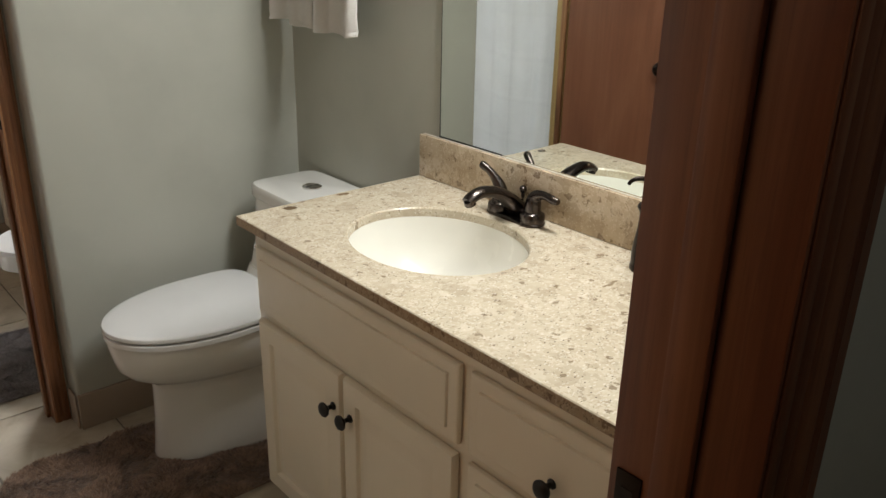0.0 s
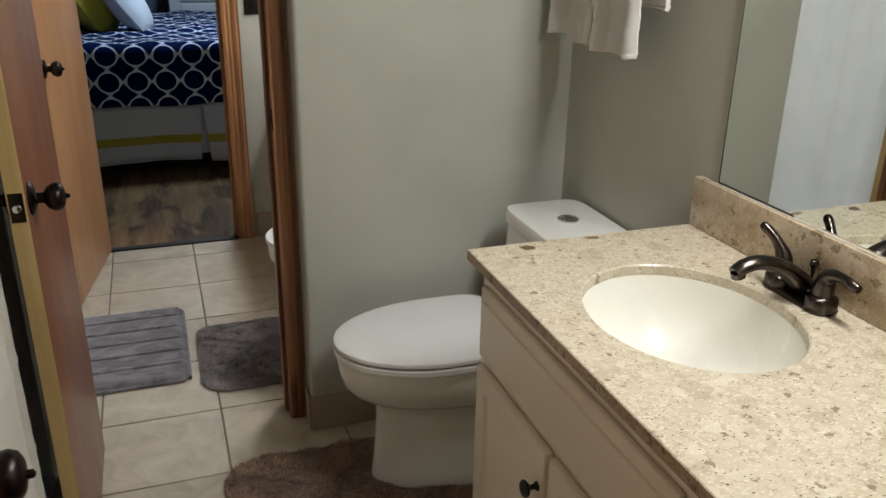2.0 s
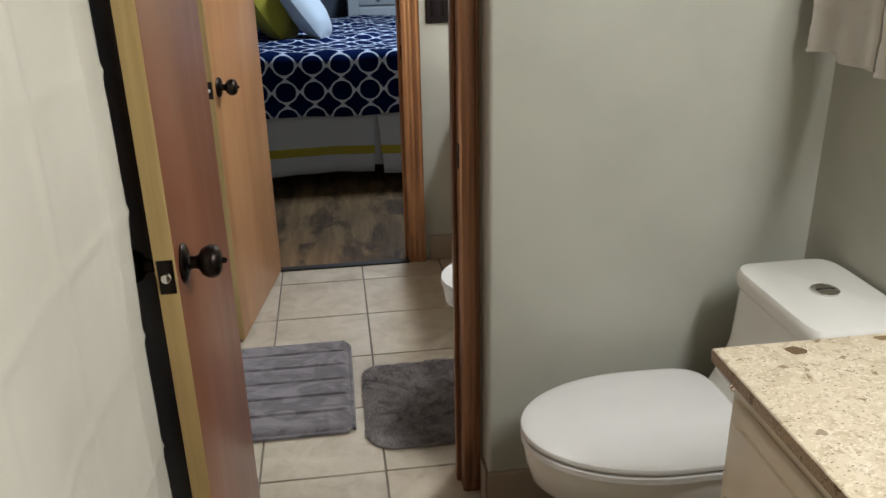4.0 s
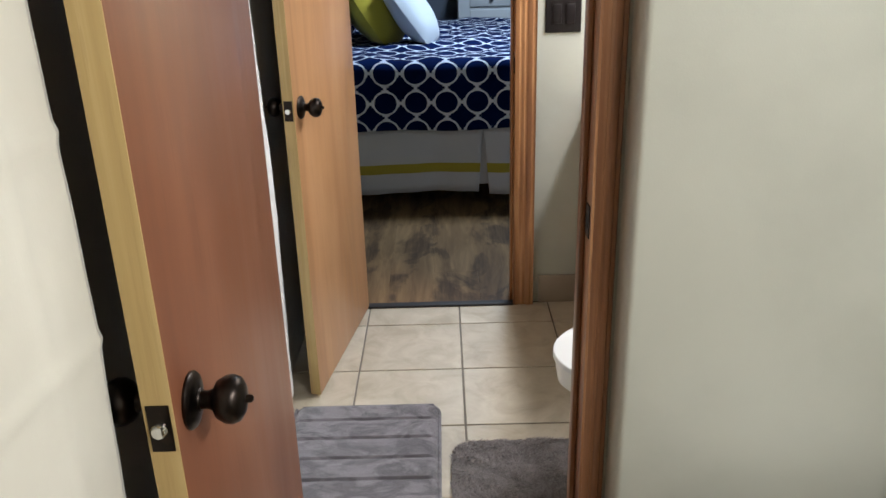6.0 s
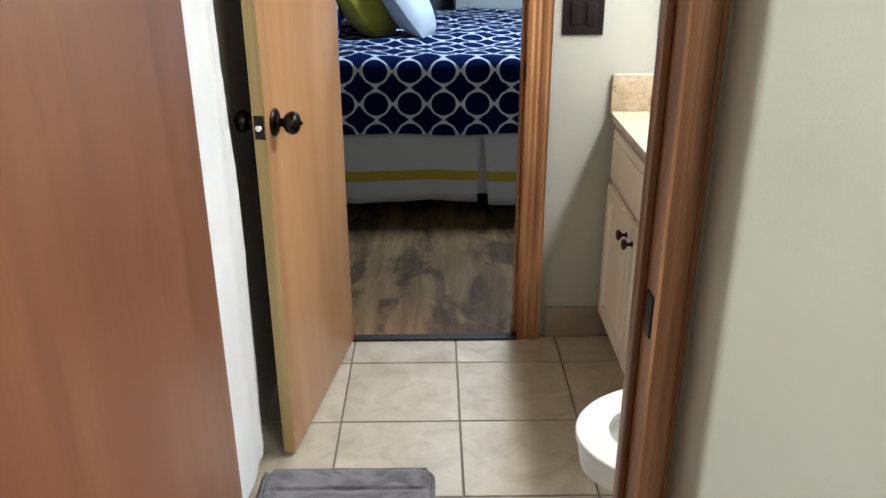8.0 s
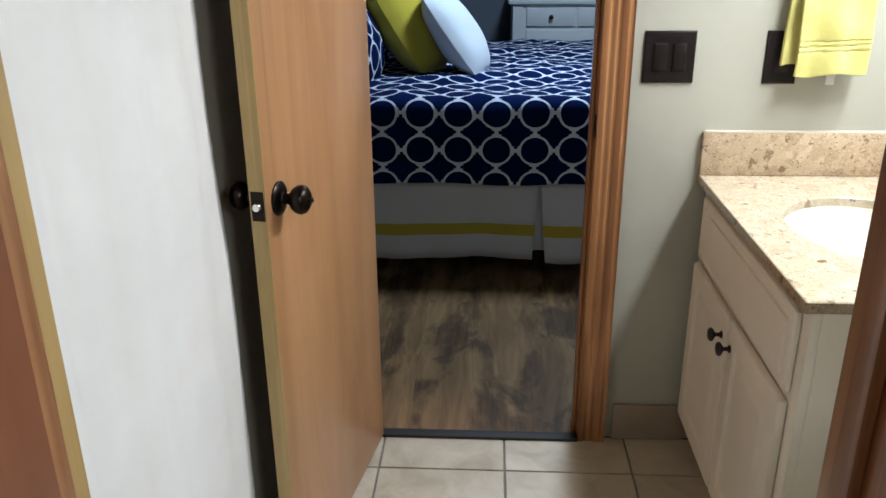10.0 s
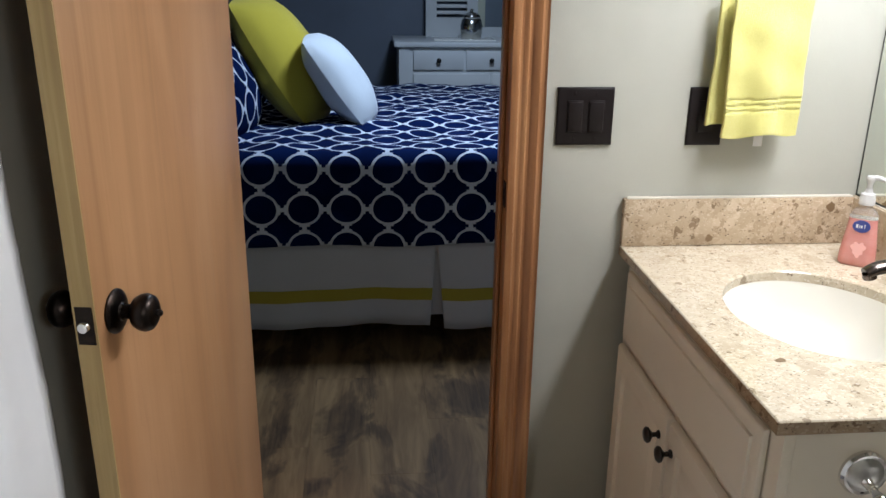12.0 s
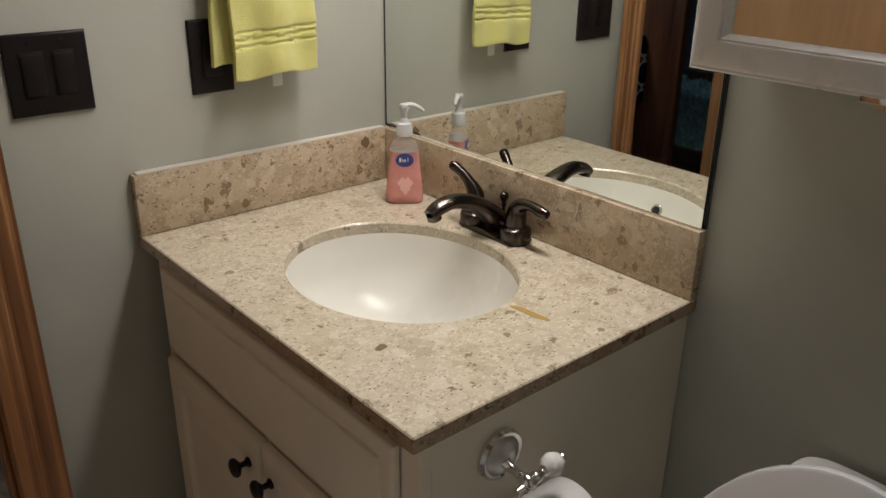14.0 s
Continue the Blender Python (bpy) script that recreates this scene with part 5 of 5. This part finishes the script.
# ---- bedroom ----
def bed():
    root = thing("bed", (0, 0, 0), "made bed with navy trellis cover and white skirt", "bed")
    x0, x1, y0, y1, top, low = -0.92, 1.12, 5.29, 7.2, 0.775, 0.424
    part("skirt_lining", one_box(0.58, 0.74, y0 + 0.034, y0 + 0.037, 0.115, 0.44), M_SKIRT, root)
    part("mattress", one_box(x0, x1, y0 + 0.02, y1 - 0.02, 0.36, top - 0.03, bevel=0.05, seg=4), M_SKIRT, root)
    part("box_spring", one_box(x0 + 0.01, x1 - 0.01, y0 + 0.05, y1 - 0.05, 0.15, 0.36, bevel=0.02), M_SKIRT, root)
    for x in (x0 + 0.1, x1 - 0.1):
        for y in (y0 + 0.12, y1 - 0.12):
            part("bed_leg", one_box(x - 0.03, x + 0.03, y - 0.03, y + 0.03, 0, 0.15, bevel=0.004), M_DARK, root)
    # cover: near overhang, rounded edge, top, far edge
    bm = bmesh.new()
    uv = bm.loops.layers.uv.new("UVMap")
    r = 0.07
    prof = [(y0 - 0.012, low)]
    for k in range(1, 10):
        prof.append((y0 - 0.010 + 0.004 * math.sin(k), low + (top - r - low) * k / 9))
    for k in range(1, 9):
        a = math.pi / 2 * k / 8
        prof.append((y0 - 0.010 + r * (1 - math.cos(a)), top - r + r * math.sin(a)))
    for k in range(1, 46):
        prof.append((y0 + r + (y1 - r - y0 - r) * k / 45, top))
    for k in range(1, 9):
        a = math.pi / 2 * k / 8
        prof.append((y1 - r + r * math.sin(a), top - r + r * math.cos(a)))
    prof.append((y1 + 0.005, low))
    arc = [0.0]
    for (a, b), (c, d) in zip(prof, prof[1:]):
        arc.append(arc[-1] + math.hypot(c - a, d - b))
    nx = 110
    xs = [x0 - 0.02 + (x1 - x0 + 0.05) * i / nx for i in range(nx + 1)]
    grid = []
    for (py, pz), s in zip(prof, arc):
        row = []
        for x in xs:
            w = noise.noise(Vector((x * 2.2, s * 2.6, 3)))
            w2 = noise.noise(Vector((x * 7, s * 6, 9)))
            on_side = pz < top - r
            dy = -0.014 * abs(math.sin(x * 7 + 1)) * (1 - (pz - low) / (top - low)) * on_side
            row.append(bm.verts.new((x, py + dy + 0.006 * w * on_side, pz + (0.024 * w + 0.013 * w2) * (not on_side) + (0.004 * math.sin(x * 9) if pz == low else 0))))
        grid.append(row)
    for j, (a, b) in enumerate(zip(grid, grid[1:])):
        for i in range(nx):
            f = bm.faces.new((a[i], a[i + 1], b[i + 1], b[i]))
            for lp, (u, v) in zip(f.loops, ((xs[i], arc[j]), (xs[i + 1], arc[j]), (xs[i + 1], arc[j + 1]), (xs[i], arc[j + 1]))):
                lp[uv].uv = ((u - 0.467) * 0.95 + 0.584, v + 0.004)
    cover = part("bed_cover", bm, M_TRELLIS, root, "navy quilt with white trellis pattern")
    mod = cover.modifiers.new("thickness", "SOLIDIFY")
    mod.thickness = 0.008
    # skirt with a mustard band, in panels with a pleat gap
    for sx0, sx1, hem, open0, open1 in ((x0, 0.652, 0.078, 0, -0.022), (0.656, x1, 0.070, 0.030, 0)):
        def strip(z0, z1, dy):
            b = bmesh.new()
            g = []
            for k in range(9):
                z = z0 + (z1 - z0) * k / 8
                row = []
                for i in range(61):
                    u = i / 60
                    t = (0.44 - z) / 0.37
                    x = sx0 + open0 * t + (sx1 + open1 * t - sx0 - open0 * t) * u
                    row.append(b.verts.new((x, y0 + 0.02 + dy - 0.012 * t * (1 + math.sin(x * 11)) - 0.006 * t * math.sin(x * 27), z + (0.010 * math.sin(x * 4.5) * t))))
                g.append(row)
            for a, c in zip(g, g[1:]):
                for i in range(60):
                    b.faces.new((a[i], a[i + 1], c[i + 1], c[i]))
            return b
        sk = part("bed_skirt", strip(hem, 0.44, 0), M_SKIRT, root, "white cotton skirt panel")
        mod = sk.modifiers.new("thickness", "SOLIDIFY")
        mod.thickness = 0.002
        part("skirt_band", strip(0.186, 0.236, -0.004), M_BAND, sk, "mustard stripe")
    head = bmesh.new()
    box(head, x0 - 0.08, x0 - 0.03, y0 - 0.2, y1 + 0.05, 0.0, 1.15, bevel=0.01)
    part("headboard", head, M_TRIM_DARK, root, "dark stained wooden headboard")
    return root


bed()


def cushion(name, w, h, t, mat, at, rot, label, uvs=False):
    """A stuffed square cushion; local z is its thickness."""
    bm = bmesh.new()
    uv = bm.loops.layers.uv.new("UVMap")
    n = 26
    for s in (1, -1):
        g = []
        for j in range(n + 1):
            row = []
            for i in range(n + 1):
                u, v = 2 * i / n - 1, 2 * j / n - 1
                puff = (max(0, (1 - abs(u) ** 2.2)) * max(0, (1 - abs(v) ** 2.2))) ** 0.62
                pinch, pinch2 = math.sqrt(1 - 0.22 * u * u), math.sqrt(1 - 0.22 * v * v)
                nz = 0.05 * noise.noise(Vector((u * 1.8, v * 1.8, s * 3 + w * 10)))
                row.append(bm.verts.new((u * w / 2 * pinch2, v * h / 2 * pinch, s * t / 2 * puff * (1 + nz * 3))))
            g.append(row)
        for j in range(n):
            for i in range(n):
                q = (g[j][i], g[j][i + 1], g[j + 1][i + 1], g[j + 1][i])
                f = bm.faces.new(q if s > 0 else tuple(reversed(q)))
                for lp in f.loops:
                    lp[uv].uv = (lp.vert.co.x, lp.vert.co.y)
    bmesh.ops.remove_doubles(bm, verts=bm.verts, dist=1e-4)
    ob = lone(name, bm, mat, label, "pillow", group="bed pillows")
    lean, yaw = rot
    basis = Matrix(((0, 0, 1, 0), (1, 0, 0, 0), (0, 1, 0, 0), (0, 0, 0, 1)))
    ob.matrix_world = Matrix.Translation(at) @ Matrix.Rotation(radians(yaw), 4, "Z") @ Matrix.Rotation(radians(-lean), 4, "Y") @ basis
    return ob


cushion("pillow", 0.38, 0.46, 0.20, M_PILLOW_W, (0.285, 5.97, 0.950), (36, -10), "fluffy white cushion leaning on a lime cushion")
cushion("pillow", 0.54, 0.63, 0.29, M_PILLOW_G, (0.035, 6.10, 1.02), (32, -12), "lime yellow cushion leaning on patterned pillows")
cushion("pillow", 0.66, 0.50, 0.26, M_TRELLIS, (-0.22, 5.72, 0.965), (26, -12), "navy trellis sham pillow")
cushion("pillow", 0.66, 0.50, 0.26, M_TRELLIS, (-0.24, 6.52, 0.975), (26, -4), "navy trellis sham pillow")


def dresser():
    x0, x1, y0, y1, top = 0.565, 1.735, 7.42, 7.93, 0.985
    root = thing("dresser", (0, 0, 0), "pale painted dresser with small dark knobs", "dresser")
    bm = bmesh.new()
    box(bm, x0 + 0.02, x1 - 0.02, y0 + 0.02, y1, 0.10, top - 0.03)
    for lx in (x0 + 0.02, x1 - 0.08):
        box(bm, lx, lx + 0.06, y0 + 0.012, y0 + 0.07, 0, top - 0.03)
        box(bm, lx, lx + 0.06, y1 - 0.06, y1, 0, 0.1)
    part("dresser_body", bm, M_DRESSER, root, soft=False)
    part("dresser_top", one_box(x0 - 0.01, x1 + 0.01, y0 - 0.01, y1, top - 0.03, top, bevel=0.006), M_DRESSER, root)
    rows = [(0.82, 0.935), (0.60, 0.795), (0.38, 0.575), (0.15, 0.355)]
    for k, (z0, z1) in enumerate(rows):
        cols = 3 if k == 0 else 2
        w = (x1 - x0 - 0.2) / cols
        for i in range(cols):
            a = x0 + 0.10 + w * i
            df = part("drawer_front", one_box(a + 0.008, a + w - 0.008, y0 + 0.004, y0 + 0.024, z0, z1, bevel=0.003), M_DRESSER, root)
            part("drawer_knob", lathe(bmesh.new(), [(0.007, 0), (0.006, 0.012), (0.015, 0.02), (0.014, 0.028), (0.004, 0.03)], 18, turn=pose(a + w / 2, y0 + 0.004, (z0 + z1) / 2, 90, 0, 0)), M_BLACK, df, "dark metal knob")
    # mirror frame with louvred wings standing on the top
    mir = thing("dresser_mirror", (0, 0, 0), "pale painted dresser mirror with louvred side", "mirror")
    part("mirror_frame", box(box(box(box(bmesh.new(), 0.775, 0.845, 7.86, 7.90, top, 1.9), 1.045, 1.115, 7.86, 7.90, top, 1.9), 0.845, 1.045, 7.86, 7.90, top, top + 0.12), 0.845, 1.045, 7.86, 7.90, 1.8, 1.9), M_DRESSER, mir, soft=False)
    for k in range(16):
        z = top + 0.14 + 0.04 * k
        part("louvre", box(bmesh.new(), 0.845, 1.045, 7.868, 7.892, z, z + 0.022, bevel=0.003), M_DRESSER, mir)
    part("mirror_glass", one_box(1.115, 1.62, 7.875, 7.88, top + 0.06, 1.85), M_MIRROR, mir, soft=False)
    part("side_rail", one_box(1.62, 1.69, 7.86, 7.90, top, 1.9), M_DRESSER, mir)
    part("cross_rail", one_box(1.115, 1.62, 7.862, 7.898, top, top + 0.06), M_DRESSER, mir)
    part("cross_rail", one_box(1.115, 1.62, 7.862, 7.898, 1.85, 1.9), M_DRESSER, mir)
    jar = thing("mercury_jar", (1.045, 7.62, top), "silver mercury-glass jar on the dresser", "jar")
    part("jar", lathe(bmesh.new(), [(0.055, 0), (0.06, 0.01), (0.068, 0.05), (0.07, 0.09), (0.062, 0.12), (0.055, 0.13), (0.058, 0.137), (0.05, 0.138), (0.048, 0.02)], 28), M_MERCURY, jar)
    part("jar_lid", lathe(bmesh.new(), [(0.055, 0.138), (0.05, 0.15), (0.02, 0.165), (0.008, 0.17), (0.012, 0.18), (0.002, 0.188)], 24), M_MERCURY, jar)
    tray = lone("tray", one_box(0.805, 1.185, 7.50, 7.72, top, top + 0.008, bevel=0.003), M_PORCELAIN, "flat white tray on the dresser", "tray")


dresser()
shag_rug("shag_rug", -3.3, -1.66, 5.35, 6.7, 0.05, None, M_SHAG_TEAL, "teal shag rug on the bedroom floor", 16000, 9, 0.06, 0.04, 0.007)

# ---- floor pieces ----
TX, TY, GAP = 0.352, 0.3345, 0.006
tile_root = tagged(new("floor"), "beige ceramic floor tiles with dark grout", "floor", kind="structure")
tile_bm = one_box(-(TX - GAP) / 2, (TX - GAP) / 2, -(TY - GAP) / 2, (TY - GAP) / 2, -0.012, 0.0, bevel=0.0015, seg=1)
tile_mesh = finish("tile", tile_bm, M_TILE)
lines_x = [0.143 + TX * k for k in range(-3, 5)]
lines_y = [2.60 + TY * k for k in range(-7, 5)]


def clipped_tile(x0, x1, y0, y1):
    bm = one_box(x0, x1, y0, y1, -0.012, 0.0, bevel=0.0015, seg=1)
    ob = new("tile", finish("tile", bm, M_TILE))
    ob.parent = tile_root


for ix in lines_x:
    for iy in lines_y:
        x0, x1, y0, y1 = ix + GAP / 2, ix + TX - GAP / 2, iy + GAP / 2, iy + TY - GAP / 2
        cx0, cx1, cy0, cy1 = max(x0, -0.85), min(x1, RW), max(y0, 0.385), min(y1, 4.11)
        if cx1 - cx0 < 0.02 or cy1 - cy0 < 0.02:
            continue
        if (cx0, cx1, cy0, cy1) == (x0, x1, y0, y1):
            ob = new("tile", tile_mesh)
            ob.location = ((x0 + x1) / 2, (y0 + y1) / 2, 0)
            ob.parent = tile_root
        else:
            clipped_tile(cx0, cx1, cy0, cy1)

PW, PL = 0.19, 1.22
plank_root = tagged(new("bedroom_floor"), "rustic brown laminate planks with dark swirls", "floor", kind="structure")
plank_bm = one_box(-PW / 2 + 0.0001, PW / 2 - 0.0001, -PL / 2 + 0.0001, PL / 2 - 0.0001, -0.008, 0.0, bevel=0.0003, seg=1)
plank_mesh = finish("plank", plank_bm, M_PLANK)
rng = random.Random(17)
for k in range(-10, 12):
    x = 0.30 + PW * k
    shift = rng.uniform(0, PL)
    y = 4.119 + shift - PL / 2
    first = y + PL / 2
    if first - 4.119 > 0.05:
        part("plank", one_box(x - PW / 2 + 0.0001, x + PW / 2 - 0.0001, 4.119 if 0.0 < x < 0.8 else 4.236, first - 0.0001, -0.008, 0.0, bevel=0.0003, seg=1), M_PLANK, plank_root)
    for i in range(1, 3):
        ob = new("plank", plank_mesh)
        ob.location = (x, y + PL * i, 0)
        ob.parent = plank_root
# the rest of the floor, off to the sides and behind the bed
setting("bedroom_floor_rest", box(box(one_box(-3.8, 3.2, 6.5, 7.98, -0.006, -0.0025), -3.8, -1.69, 4.235, 6.5, -0.006, -0.0025), 2.48, 3.2, 4.235, 6.5, -0.006, -0.0025), M_PLANK, "rustic laminate under the bed", "floor")
